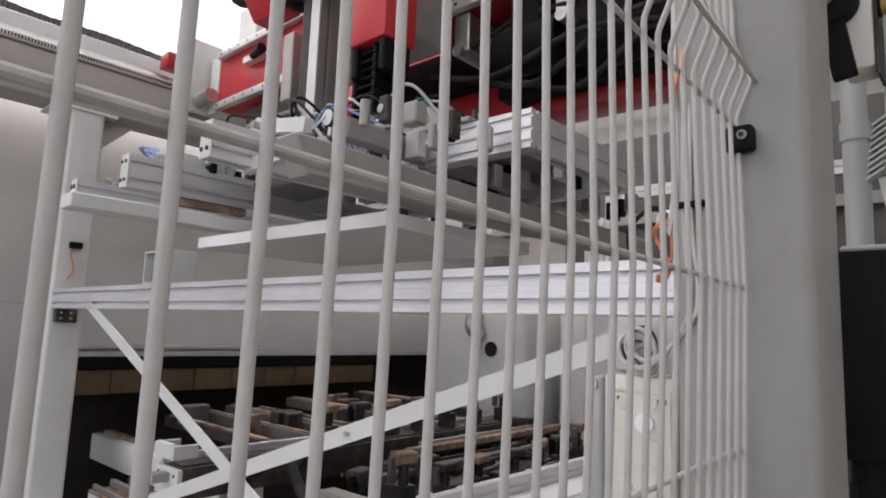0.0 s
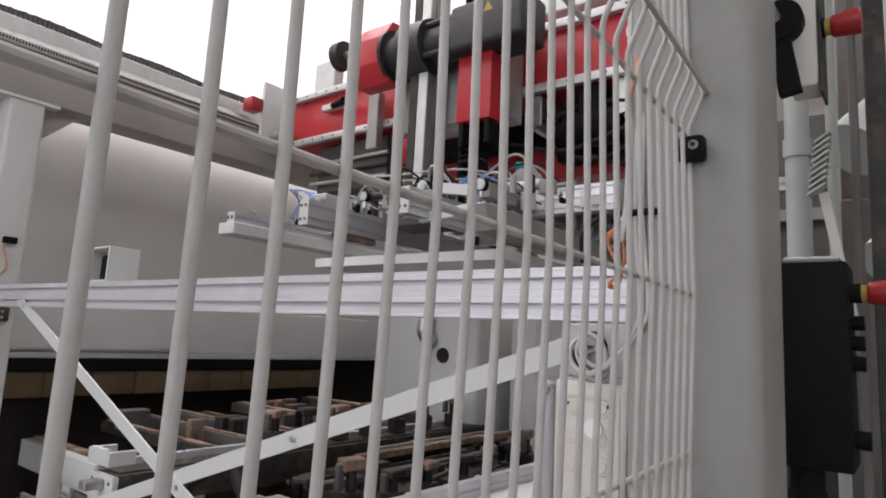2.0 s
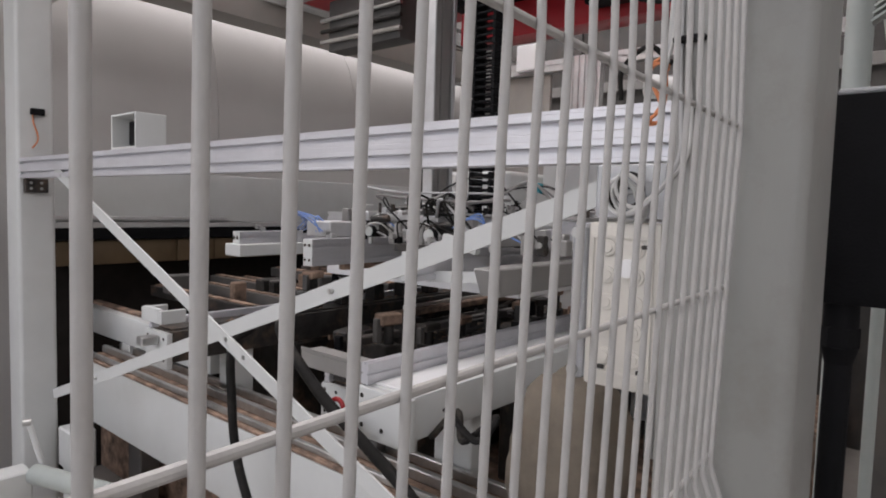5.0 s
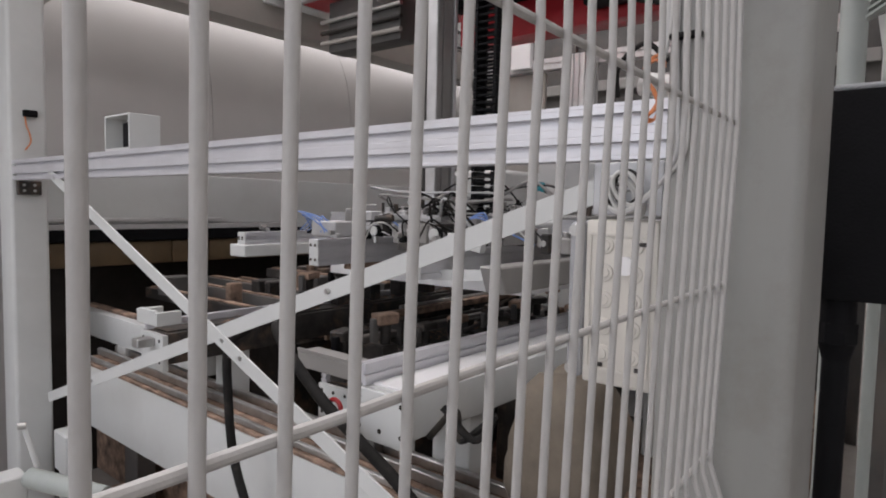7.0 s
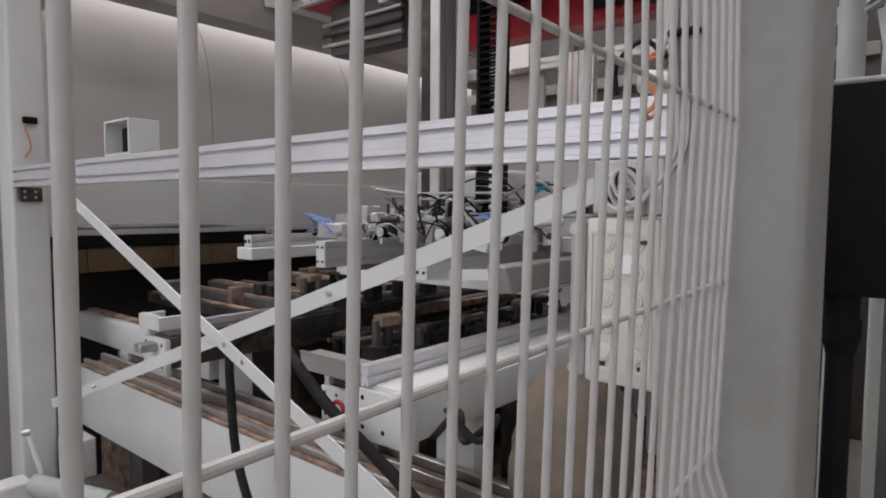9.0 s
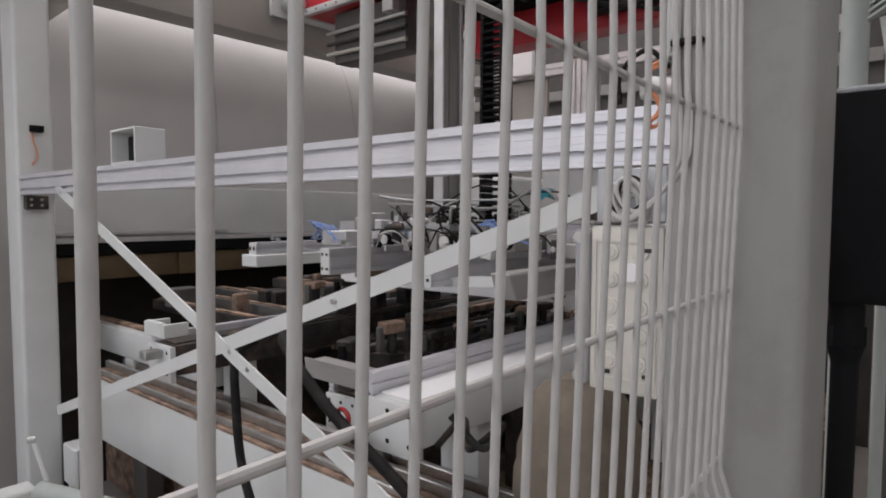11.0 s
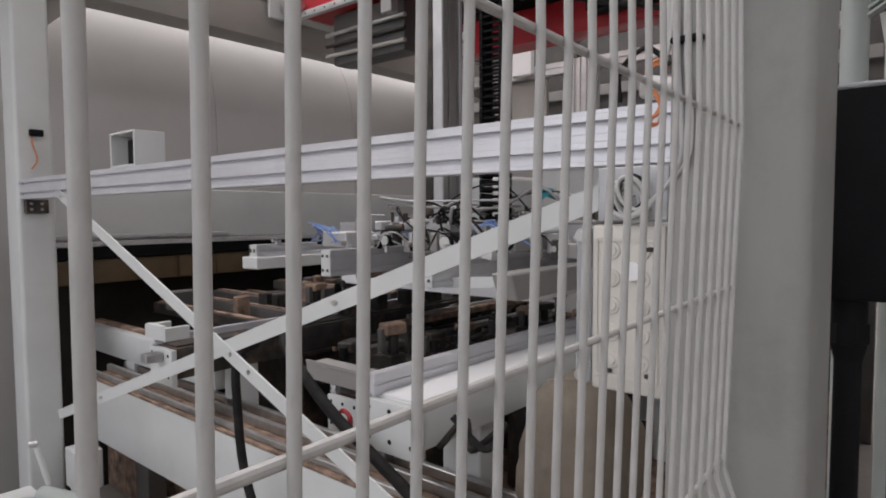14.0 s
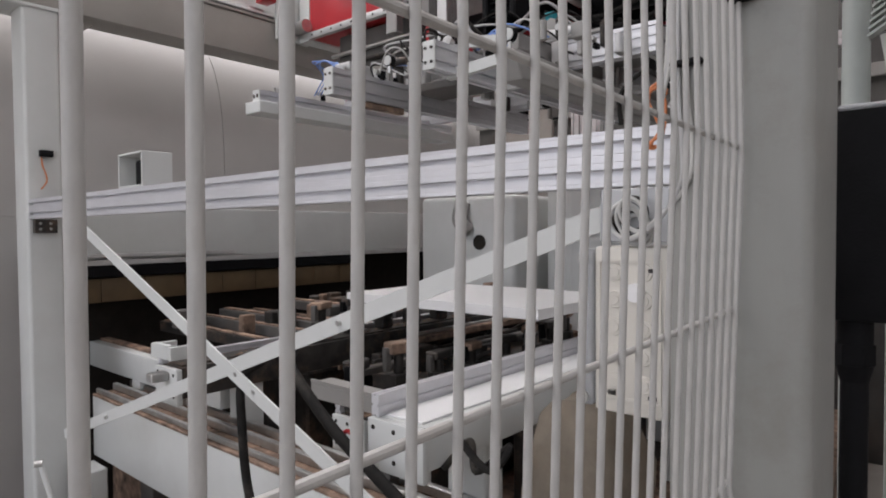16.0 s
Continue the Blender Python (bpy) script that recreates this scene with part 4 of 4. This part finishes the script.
# cabinets and tank deeper in the machine
tank = thing("white_housing", (3.2, 2.2, 0), "white machine housing with a black port and chrome elbow", "housing")
part("shell", block(nb(), (3.08, 1.78, 0.86), (3.6, 2.50, 1.62), 0.03, 3), "machine_paint", tank)
part("port", rod(nb(), (3.075, 2.03, 1.345), (3.085, 2.03, 1.345), 0.045, 20), "gap_black", tank, "black round port")
part("chrome_elbow", sweep(nb(), curve_points([(3.06, 2.14, 1.58), (3.03, 2.14, 1.50), (3.03, 2.13, 1.46), (3.07, 2.11, 1.42)], 6), 0.045, 16), "steel", tank, "shiny steel elbow")
cab = thing("far_cabinet", (3.6, 1.3, 0), "white sheet metal cabinet behind the clamps", "cabinet")
part("cabinet_body", block(nb(), (3.3, 0.6, 0.0), (3.9, 1.70, 1.70), 0.01, 2), "machine_paint", cab)
for y in (0.88, 1.15, 1.42):
    part("door_panel", block(nb(), (3.285, y - 0.12, 0.6), (3.2995, y + 0.12, 1.66), 0.004), "machine_paint", cab)
# end cover in a shadow brown: the machinery's shade is put into its colour
right_side = thing("end_cover", (4.6, 1.6, 0), "sheet end cover of the machine, coloured brown for shadow", "panel")
part("cover_sheet", block(nb(), (4.62, 0.2, 0.0), (4.66, 3.2, 3.0), 0.004), "machine_dark", right_side)
for y in (0.6, 1.4, 2.2, 3.0):
    part("stiffener", block(nb(), (4.585, y - 0.03, 0.0), (4.6195, y + 0.03, 2.98), 0.004), "machine_dark", right_side)
part("cross_rail", block(nb(), (4.57, 0.2, 2.30), (4.5845, 3.2, 2.38), 0.004), "plate_grey", right_side, "grey cross rail")
upper = thing("upper_frame", (4.2, 1.6, 1.9), "light aluminium frame with ducts behind the gantry", "frame")
part("upright", profile(nb(), (3.90, 1.755, 1.0), (3.90, 1.755, 2.42), (0.03, 0, 0), (0, 0.105, 0), 1, 5, 0.012, 0.01), "alu_dull", upper)
part("white_panel", block(nb(), (3.88, 2.14, 2.37), (3.92, 2.30, 2.55), 0.004), "board_white", upper, "bright white panel")
part("rear_panel", block(nb(), (3.955, 2.06, 1.0), (3.985, 2.50, 2.34), 0.004), "beige_paint", upper, "beige sheet panel")
for y in (0.5, 1.1):
    part("upright", profile(nb(), (3.95, y, 1.70), (3.95, y, 2.35), (0.03, 0, 0), (0, 0.06, 0), 1, 3), "alu_dull", upper)
part("top_bar", profile(nb(), (3.95, 0.3, 2.39), (3.95, 2.9, 2.39), (0.03, 0, 0), (0, 0, 0.038), 1, 1), "alu_dull", upper)
part("lower_bar", profile(nb(), (3.95, 0.3, 1.74), (3.95, 1.9, 1.74), (0.0305, 0, 0), (0, 0, 0.038), 1, 1), "alu_dull", upper)
bm = nb()
rod(bm, (3.8, 0.6, 2.0), (3.8, 1.3, 2.16), 0.07, 18)
rod(bm, (3.8, 0.5, 1.86), (3.8, 1.0, 1.9), 0.05, 16)
part("duct", bm, "machine_paint", upper, "white air duct")

# black hoses
hoses = thing("black_hose", (1.12, 1.35, 0.72), "thick black rubber hose hanging from the beam", "hose", "black hoses")
part("hose_body", sweep(nb(), curve_points([(1.16, 1.36, 1.04), (1.10, 1.365, 1.0), (1.095, 1.36, 0.86), (1.10, 1.345, 0.70), (1.10, 1.28, 0.57), (1.12, 1.2, 0.42), (1.2, 1.1, 0.2), (1.25, 1.1, 0.02)], 8), 0.013, 12), "black_rubber", hoses)
hoses2 = thing("black_hose", (1.1, 0.9, 0.72), "thick black rubber hose sloping down behind the brace", "hose", "black hoses")
part("hose_body", sweep(nb(), curve_points([(1.20, 1.26, 1.08), (1.12, 1.16, 1.06), (1.10, 0.973, 0.944), (1.10, 0.812, 0.861), (1.10, 0.671, 0.787), (1.10, 0.5, 0.66), (1.12, 0.4, 0.4), (1.12, 0.38, 0.02)], 8), 0.0145, 12), "black_rubber", hoses2)
ring = thing("red_ring", (1.12, 0.92, 0.92), "small red plastic ring on the beam end", "ring")
part("ring", sweep(nb(), [(1.118, 0.93 + 0.022 * math.cos(a * math.pi / 8), 0.915 + 0.022 * math.sin(a * math.pi / 8)) for a in range(17)], 0.006, 8), "red_plastic", ring)

# white sack under the beam end, its cloth darkened for the shade there
sack = thing("dust_sack", (1.35, 0.45, 0), "dirty cloth dust sack with shade in its brownish colour, on a dark stand", "sack")
bm = nb()
rings = []
for z, r in ((1.03, 0.07), (1.0, 0.10), (0.95, 0.122), (0.89, 0.142), (0.83, 0.15), (0.77, 0.145), (0.73, 0.13), (0.70, 0.10)):
    ring = []
    for q in range(28):
        a = 2 * math.pi * q / 28
        f = r * (1 + 0.07 * math.sin(5 * a + z * 14) + 0.04 * math.sin(9 * a - z * 31)) / (abs(math.cos(a)) ** 4 + abs(math.sin(a)) ** 4) ** 0.25
        ring.append(bm.verts.new((1.42 + f * math.cos(a), 0.46 + 0.8 * f * math.sin(a), z + 0.008 * math.sin(3 * a))))
    rings.append(ring)
for A, B in zip(rings, rings[1:]):
    for q in range(28):
        bm.faces.new((A[q], A[(q + 1) % 28], B[(q + 1) % 28], B[q]))
bm.faces.new(list(reversed(rings[-1])))
bm.faces.new(rings[0])
part("cloth", bm, "sack_shaded", sack, smooth=80)
part("stand", block(nb(), (1.36, 0.40, 0.0), (1.50, 0.53, 0.715), 0.004), "machine_dark", sack, "dark steel stand")
hose("tie_cable", [(1.15, 0.62, 0.98), (1.17, 0.55, 0.92), (1.20, 0.52, 0.97), (1.19, 0.60, 0.90), (1.22, 0.64, 0.95), (1.20, 0.70, 0.88)], 0.008, "black_rubber", sack, "tangled black cable")

# ---------------- junction box at the column ----------------
jbox = thing("junction_box", (0.99, 0.16, 1.16), "beige plastic junction box with round knockouts and a clear lid", "junction box")
bx = 0.955
body = part("body", block(nb(), (bx, 0.100, 1.160), (1.04, 0.205, 1.392), 0.005, 2), "box_plastic", jbox)
for c in range(2):
    for r in range(5):
        bm = nb()
        y, z = 0.132 + c * 0.042, 1.205 + r * 0.038
        bmesh.ops.create_cone(bm, cap_ends=True, segments=20, radius1=0.0125, radius2=0.0115, depth=0.0022, matrix=Matrix.Translation((bx - 0.0011, y, z)) @ Matrix.Rotation(-math.pi / 2, 4, "Y"))
        bmesh.ops.create_cone(bm, cap_ends=True, segments=16, radius1=0.0075, radius2=0.0070, depth=0.0018, matrix=Matrix.Translation((bx - 0.0030, y, z)) @ Matrix.Rotation(-math.pi / 2, 4, "Y"))
        part("knockout", bm, "box_plastic", body)
bm = nb()
for lo, hi in (((bx - 0.002, 0.108, 1.370), (bx - 0.0002, 0.198, 1.374)), ((bx - 0.002, 0.108, 1.180), (bx - 0.0002, 0.198, 1.184)), ((bx - 0.002, 0.108, 1.1842), (bx - 0.0002, 0.111, 1.3698)), ((bx - 0.002, 0.195, 1.1842), (bx - 0.0002, 0.198, 1.3698))):
    block(bm, lo, hi)
part("raised_frame", bm, "box_plastic", body)
for y in (0.120, 0.178):
    for z in (1.189, 1.360):
        bm = block(nb(), (bx - 0.003, y - 0.006, z - 0.003), (bx - 0.0001, y + 0.006, z + 0.003), 0.001)
        part("screw_slot", bm, "dark_steel", body)
part("plug", rod(nb(), (bx - 0.007, 0.143, 1.330), (bx, 0.143, 1.330), 0.013, 20), "board_white", body, "round pale blanking plug")
part("clear_lid", block(nb(), (0.95, 0.2055, 1.165), (1.045, 0.228, 1.388), 0.006, 3), "clear_plastic", jbox, "clear plastic lid")
for z in (1.178, 1.376):
    part("lid_screw", rod(nb(), (0.944, 0.218, z), (0.95, 0.218, z), 0.008, 14), "steel", jbox, "bright lid screw")
part("mount_plate", block(nb(), (1.041, 0.110, 1.166), (1.048, 0.235, 1.39), 0.002), "machine_paint", jbox)

# cables by the column
cab2 = thing("cable_bundle", (0.95, 0.095, 1.4), "white and orange cables looped beside the column", "cables")
for k in range(2):
    hose("white_cable", [(0.930 + 0.004 * k, 0.094 - 0.012 * k, 2.6), (0.928, 0.078 - 0.010 * k, 1.9), (0.917 - 0.003 * k, 0.074 - 0.010 * k, 1.62), (0.914, 0.068 - 0.012 * k, 1.52), (0.914, 0.070 - 0.008 * k, 1.47), (0.930, 0.105, 1.425 + 0.004 * k),
                          (0.945, 0.145, 1.402 + 0.003 * k), (0.95, 0.172, 1.412), (0.952, 0.180, 1.435), (0.955, 0.165, 1.452), (0.955, 0.140, 1.44 - 0.005 * k), (0.96, 0.135, 1.40)], 0.0027, "white_cable" if k else "grey_plastic", cab2)
for k in range(2):
    hose("orange_cable", [(0.93, 0.092, 1.585 + 0.004 * k), (0.925, 0.100, 1.594 + 0.006 * k), (0.925, 0.112 + 0.004 * k, 1.590), (0.932, 0.117, 1.578), (0.930, 0.112, 1.568), (0.930, 0.100, 1.545 - 0.006 * k), (0.932, 0.116, 1.522 + 0.004 * k), (0.94, 0.106, 1.525), (0.935, 0.096, 1.56), (0.935, 0.100, 1.60)], 0.0021, "orange_cable", cab2)
hose("orange_cable", [(0.935, 0.09, 2.3), (0.93, 0.078, 1.90), (0.916, 0.074, 1.815), (0.914, 0.082, 1.775), (0.926, 0.091, 1.74)], 0.0028, "orange_cable", cab2)
for k in range(3):
    hose("white_cable", [(0.936, 0.091 - 0.004 * k, 2.6), (0.934 - 0.004 * k, 0.0915 - 0.003 * k, 1.9), (0.930 - 0.003 * k, 0.0915 - 0.004 * k, 1.66), (0.926, 0.096, 1.60 - 0.01 * k)], 0.0026, "white_cable" if k != 1 else "grey_plastic", cab2)
hose("black_cable", [(0.96, 0.10, 1.60), (0.955, 0.13, 1.625), (0.955, 0.165, 1.60), (0.965, 0.17, 1.56)], 0.0035, "black_rubber", cab2)
part("cable_tie", block(nb(), (0.908, 0.044, 1.612), (0.9195, 0.082, 1.620), 0.002), "black_plastic", cab2)
random.seed(8)
for k in range(6):
    cy, cz, ry, rz, tilt = 0.150 + random.uniform(-0.014, 0.014), 1.424 + random.uniform(-0.008, 0.012), random.uniform(0.014, 0.034), random.uniform(0.012, 0.028), random.uniform(-0.6, 0.6)
    pts = []
    for q in range(25):
        u, v = ry * math.cos(q * math.pi / 12), rz * math.sin(q * math.pi / 12)
        pts.append((0.942 + 0.004 * k + 0.3 * v * tilt, cy + u * math.cos(tilt) - v * math.sin(tilt), cz + u * math.sin(tilt) + v * math.cos(tilt)))
    part("cable_coil", sweep(nb(), pts, 0.003, 8), ("white_cable", "black_rubber", "white_cable", "grey_plastic", "white_cable", "black_rubber")[k], cab2)
coverp = thing("clear_cover", (0.99, 0.13, 1.40), "clear plastic cover plate under the rail end", "cover")
part("clear_plate", block(nb(), (0.962, 0.10, 1.398), (0.968, 0.20, 1.472), 0.002), "clear_plastic", coverp)

# ---------------- behind the column: switches, pipes, conduits ----------------
sbox = thing("switch_box", (1.2, -0.09, 0.0), "tall matt black plastic switch box on a column bracket", "switch box")
part("housing", block(nb(), (1.2, -0.133, 1.282), (1.31, -0.043, 1.583), 0.002, 2), "black_plastic", sbox)
part("clear_cap", block(nb(), (1.205, -0.125, 1.5835), (1.30, -0.05, 1.592), 0.003), "clear_plastic", sbox)
for z in (1.435, 1.465, 1.495):
    part("push_button", rod(nb(), (1.25, -0.1335, z), (1.25, -0.150, z), 0.011, 14), "black_plastic", sbox)
part("push_button", rod(nb(), (1.25, -0.1335, 1.325), (1.25, -0.152, 1.325), 0.014, 14), "black_plastic", sbox)


def stop_button(x, y, z, parent_label, neck=0.014):
    t = thing("emergency_stop", (x, y, z), parent_label, "button", "emergency stops")
    part("base", rod(nb(), (x, y, z), (x, y - neck, z), 0.015, 18), "black_plastic", t)
    part("collar", rod(nb(), (x, y - neck, z), (x, y - neck - 0.007, z), 0.0125, 18), "yellow_plastic", t, "yellow collar")
    bm = rod(nb(), (x, y - neck - 0.007, z), (x, y - neck - 0.046, z), 0.0165, 20, 0.0205)
    bmesh.ops.bevel(bm, geom=[e for e in bm.edges if abs(e.verts[0].co.y - e.verts[1].co.y) < 1e-4], offset=0.005, segments=3, affect="EDGES", profile=0.5)
    part("mushroom", bm, "red_plastic", t, "red mushroom head")
    return t


stop_button(1.25, -0.1335, 1.54, "red mushroom emergency stop on the switch box")
gland = thing("cable_conduit", (1.25, -0.07, 0), "black corrugated conduit with a screwed gland below the switch box", "conduit")
bm = nb()
rod(bm, (1.235, -0.071, 1.245), (1.235, -0.071, 1.2815), 0.0235, 24)
rod(bm, (1.235, -0.071, 1.215), (1.235, -0.071, 1.245), 0.026, 6)
rod(bm, (1.235, -0.071, 1.19), (1.235, -0.071, 1.215), 0.019, 20, 0.025)
part("gland", bm, "black_plastic", gland)
part("conduit", sweep(nb(), [(1.235, -0.071, 1.195), (1.235, -0.070, 0.9), (1.235, -0.070, 0.02)], 0.0185, 18), "black_plastic", gland)
sw = thing("key_switch", (1.16, -0.09, 0), "beige interlock switch with a black handle beside the column", "switch")
part("body", block(nb(), (1.155, -0.113, 1.842), (1.22, -0.070, 2.07), 0.008, 2), "box_plastic", sw)
part("handle", flat_bar(nb(), (1.14, -0.060, 1.945), (1.14, -0.078, 1.828), 0.030, 0.018, (1, 0, 0)), "black_plastic", sw, "black lever handle")
bm = nb()
rod(bm, (1.128, -0.066, 1.945), (1.154, -0.066, 1.945), 0.032, 24)
part("handle_hub", bm, "black_plastic", sw)
part("hub_stud", rod(nb(), (1.10, -0.054, 1.958), (1.1275, -0.060, 1.947), 0.010, 6), "steel", sw, "grey hexagon stud")
part("lid_edge", block(nb(), (1.156, -0.1175, 1.83), (1.219, -0.1135, 2.04), 0.001), "dark_steel", sw)
stop_button(1.17, -0.1178, 1.935, "red mushroom emergency stop on the interlock switch", 0.004)
for px, py, pr, zt, lab in ((1.6, -0.022, 0.024, 3.2, "pale green painted steel pipe"), (1.72, -0.075, 0.012, 3.2, "thin pale painted pipe"), (2.3, -0.19, 0.03, 3.2, "pale painted steel pipe")):
    p = thing("pipe", (px, py, 0), lab, "pipe", "pipes behind the column")
    part("pipe_run", rod(nb(), (px, py, 0), (px, py, zt), pr, 20), "pipe_paint", p)
    part("joint", rod(nb(), (px, py, 1.86), (px, py, 1.90), pr * 1.15, 20), "pipe_paint", p)
strip = thing("wiring_strip", (1.5, -0.15, 0), "dark upright mounting strip with wiring and lugs", "strip")
part("strip_body", block(nb(), (1.50, -0.185, 0.0), (1.53, -0.150, 3.0), 0.003), "dark_steel", strip)
part("edge_strip", block(nb(), (1.46, -0.140, 0.0), (1.49, -0.126, 3.0), 0.003), "machine_dark", strip)
for q in range(9):
    z = 1.735 + q * 0.012
    bm = flat_bar(nb(), (1.42, -0.062 - q * 0.0016, z), (1.42, -0.090 - q * 0.0014, z + 0.018), 0.004, 0.03, (1, 0, 0))
    part("fin", bm, "pipe_paint", strip)
part("white_stripe", flat_bar(nb(), (1.43, -0.085, 1.74), (1.43, -0.125, 1.50), 0.016, 0.008, (1, 0, 0)), "white_cable", strip)
duct2 = thing("air_duct", (2.2, -0.35, 2.3), "large pale grey round suction duct", "duct", "suction ducts")
part("duct_tube", sweep(nb(), curve_points([(1.9, -0.10, 1.95), (2.1, -0.30, 2.20), (2.3, -0.48, 2.42), (2.5, -0.9, 2.7), (2.8, -1.6, 2.9)], 6), 0.075, 22), "pipe_paint", duct2)
duct3 = thing("air_duct", (2.4, -0.35, 1.9), "large pale grey round suction duct", "duct", "suction ducts")
part("duct_tube", sweep(nb(), curve_points([(2.2, -0.16, 1.70), (2.35, -0.28, 1.86), (2.5, -0.45, 1.94), (2.7, -0.9, 1.98), (3.0, -1.6, 1.98)], 6), 0.085, 22), "pipe_paint", duct3)
# block added to darken the background, in place of dim clutter
backm = thing("dark_backdrop", (3.3, -1.2, 0), "dark brown block standing in for dim clutter far behind the column", "machine")
part("housing", block(nb(), (2.9, -3.0, 0.0), (3.5, 0.02, 2.05), 0.02, 2), "machine_dark", backm)
part("upper_housing", block(nb(), (3.0, -3.0, 2.0505), (3.5, 0.02, 3.6), 0.02, 2), "machine_dark", backm)
for k in range(6):
    part("slot_strip", block(nb(), (2.885, -2.6, 0.7 + k * 0.2), (2.8995, -0.2, 0.75 + k * 0.2), 0.003), "pipe_paint" if k % 2 else "wood_dust", backm)

# ---------------- low corner by the far post ----------------
roll = thing("roller_stand", (0.9, 2.3, 0), "grey green roller and lever by the post foot", "roller")
part("roller_tube", rod(nb(), (0.90, 2.36, 0.385), (1.04, 2.06, 0.36), 0.036, 20), "pipe_paint", roll)
part("lever", rod(nb(), (0.905, 2.42, 0.55), (0.93, 2.38, 0.41), 0.010, 10), "machine_paint", roll)
part("lever_knob", rod(nb(), (0.885, 2.43, 0.562), (0.91, 2.42, 0.562), 0.013, 12), "steel", roll)
part("cream_box", block(nb(), (0.72, 2.0, 0.0), (0.94, 2.32, 0.30), 0.008), "box_plastic", roll, "cream plastic box")
part("stand_bar", block(nb(), (0.70, 2.36, 0.0), (0.895, 2.46, 0.40), 0.006), "machine_paint", roll)
deck = thing("wooden_deck", (1.15, 2.1, 0), "worn brown wooden boards on the floor beside the post", "deck")
plank_mesh = mesh_of("plank", block(nb(), (-0.052, -0.75, 0.0), (0.052, 0.75, 0.028), 0.004), "wood_dust")
for q in range(6):
    ob = new("plank", plank_mesh)
    ob.parent = deck
    ob.location = (-0.08 + 0.108 * q, random.uniform(-0.02, 0.02), random.uniform(0, 0.003))
foot = thing("foot_block", (1.16, 2.5, 0), "grey drilled foot block beside the post", "block")
part("block_body", block(nb(), (1.09, 2.56, 0.26), (1.19, 2.70, 0.43), 0.006), "machine_paint", foot)
part("block_leg", block(nb(), (1.10, 2.58, 0.0), (1.17, 2.68, 0.2595), 0.004), "machine_paint", foot)


# ---------------- what moves ----------------
def motions():
    glide = [(0.0, -0.747), (0.2, -0.50), (0.5, -0.245), (0.8, -0.035), (1.0, 0.0), (2.0, 0.0), (2.2, -0.01), (2.45, -0.068), (3.0, -0.072), (4.0, -0.078), (5.2, -0.062), (6.5, -0.040), (7.0, -0.025),
             (7.5, -0.015), (8.0, -0.006), (8.5, 0.0), (16.0, 0.0)]
    walk(gantry, [(t, pose(2.3 + g, 1.6, 2.47)) for t, g in glide])
    carry = [(0.0, -0.747, -0.022), (0.2, -0.50, -0.012), (0.5, -0.245, 0.0), (0.8, -0.035, 0.0), (1.0, 0.0, 0.0), (2.0, 0.0, 0.0), (2.2, -0.01, 0.0), (2.45, -0.068, 0.0), (2.7, -0.07, -0.005), (2.8, -0.07, -0.04),
             (2.9, -0.07, -0.095), (3.0, -0.072, -0.19), (3.1, -0.073, -0.32), (3.2, -0.074, -0.435), (3.3, -0.075, -0.53), (3.4, -0.076, -0.575), (3.6, -0.077, -0.595), (4.0, -0.078, -0.595), (5.2, -0.062, -0.595),
             (6.5, -0.040, -0.595), (7.0, -0.025, -0.595), (7.5, -0.015, -0.595), (8.0, -0.006, -0.595), (8.5, 0.0, -0.595), (15.0, 0.0, -0.595)]
    lift = [(15.1, 0.0, -0.58), (15.2, 0.0, -0.50), (15.3, 0.0, -0.405), (15.4, 0.0, -0.28), (15.5, 0.0, -0.15), (15.6, 0.0, -0.065), (15.7, 0.0, 0.0), (15.8, 0.0, 0.05), (15.9, 0.0, 0.068), (16.0, 0.0, 0.072)]
    walk(gripper, [(t, pose(2.05 + g, 1.6, 1.75 + z)) for t, g, z in carry + lift])
    walk(angle_plate, [(0.0, pose(0, 0, 0)), (3.2, pose(0, 0, 0)), (3.5, pose(0, 0, 0.034)), (15.0, pose(0, 0, 0.034)), (15.4, pose(0, 0, 0)), (16.0, pose(0, 0, 0))])
    walk(board, [(t, pose(1.885 + g, 0.88, 1.729 + z)) for t, g, z in carry] + [(16.0, pose(1.885, 0.88, 1.134))])


motions()
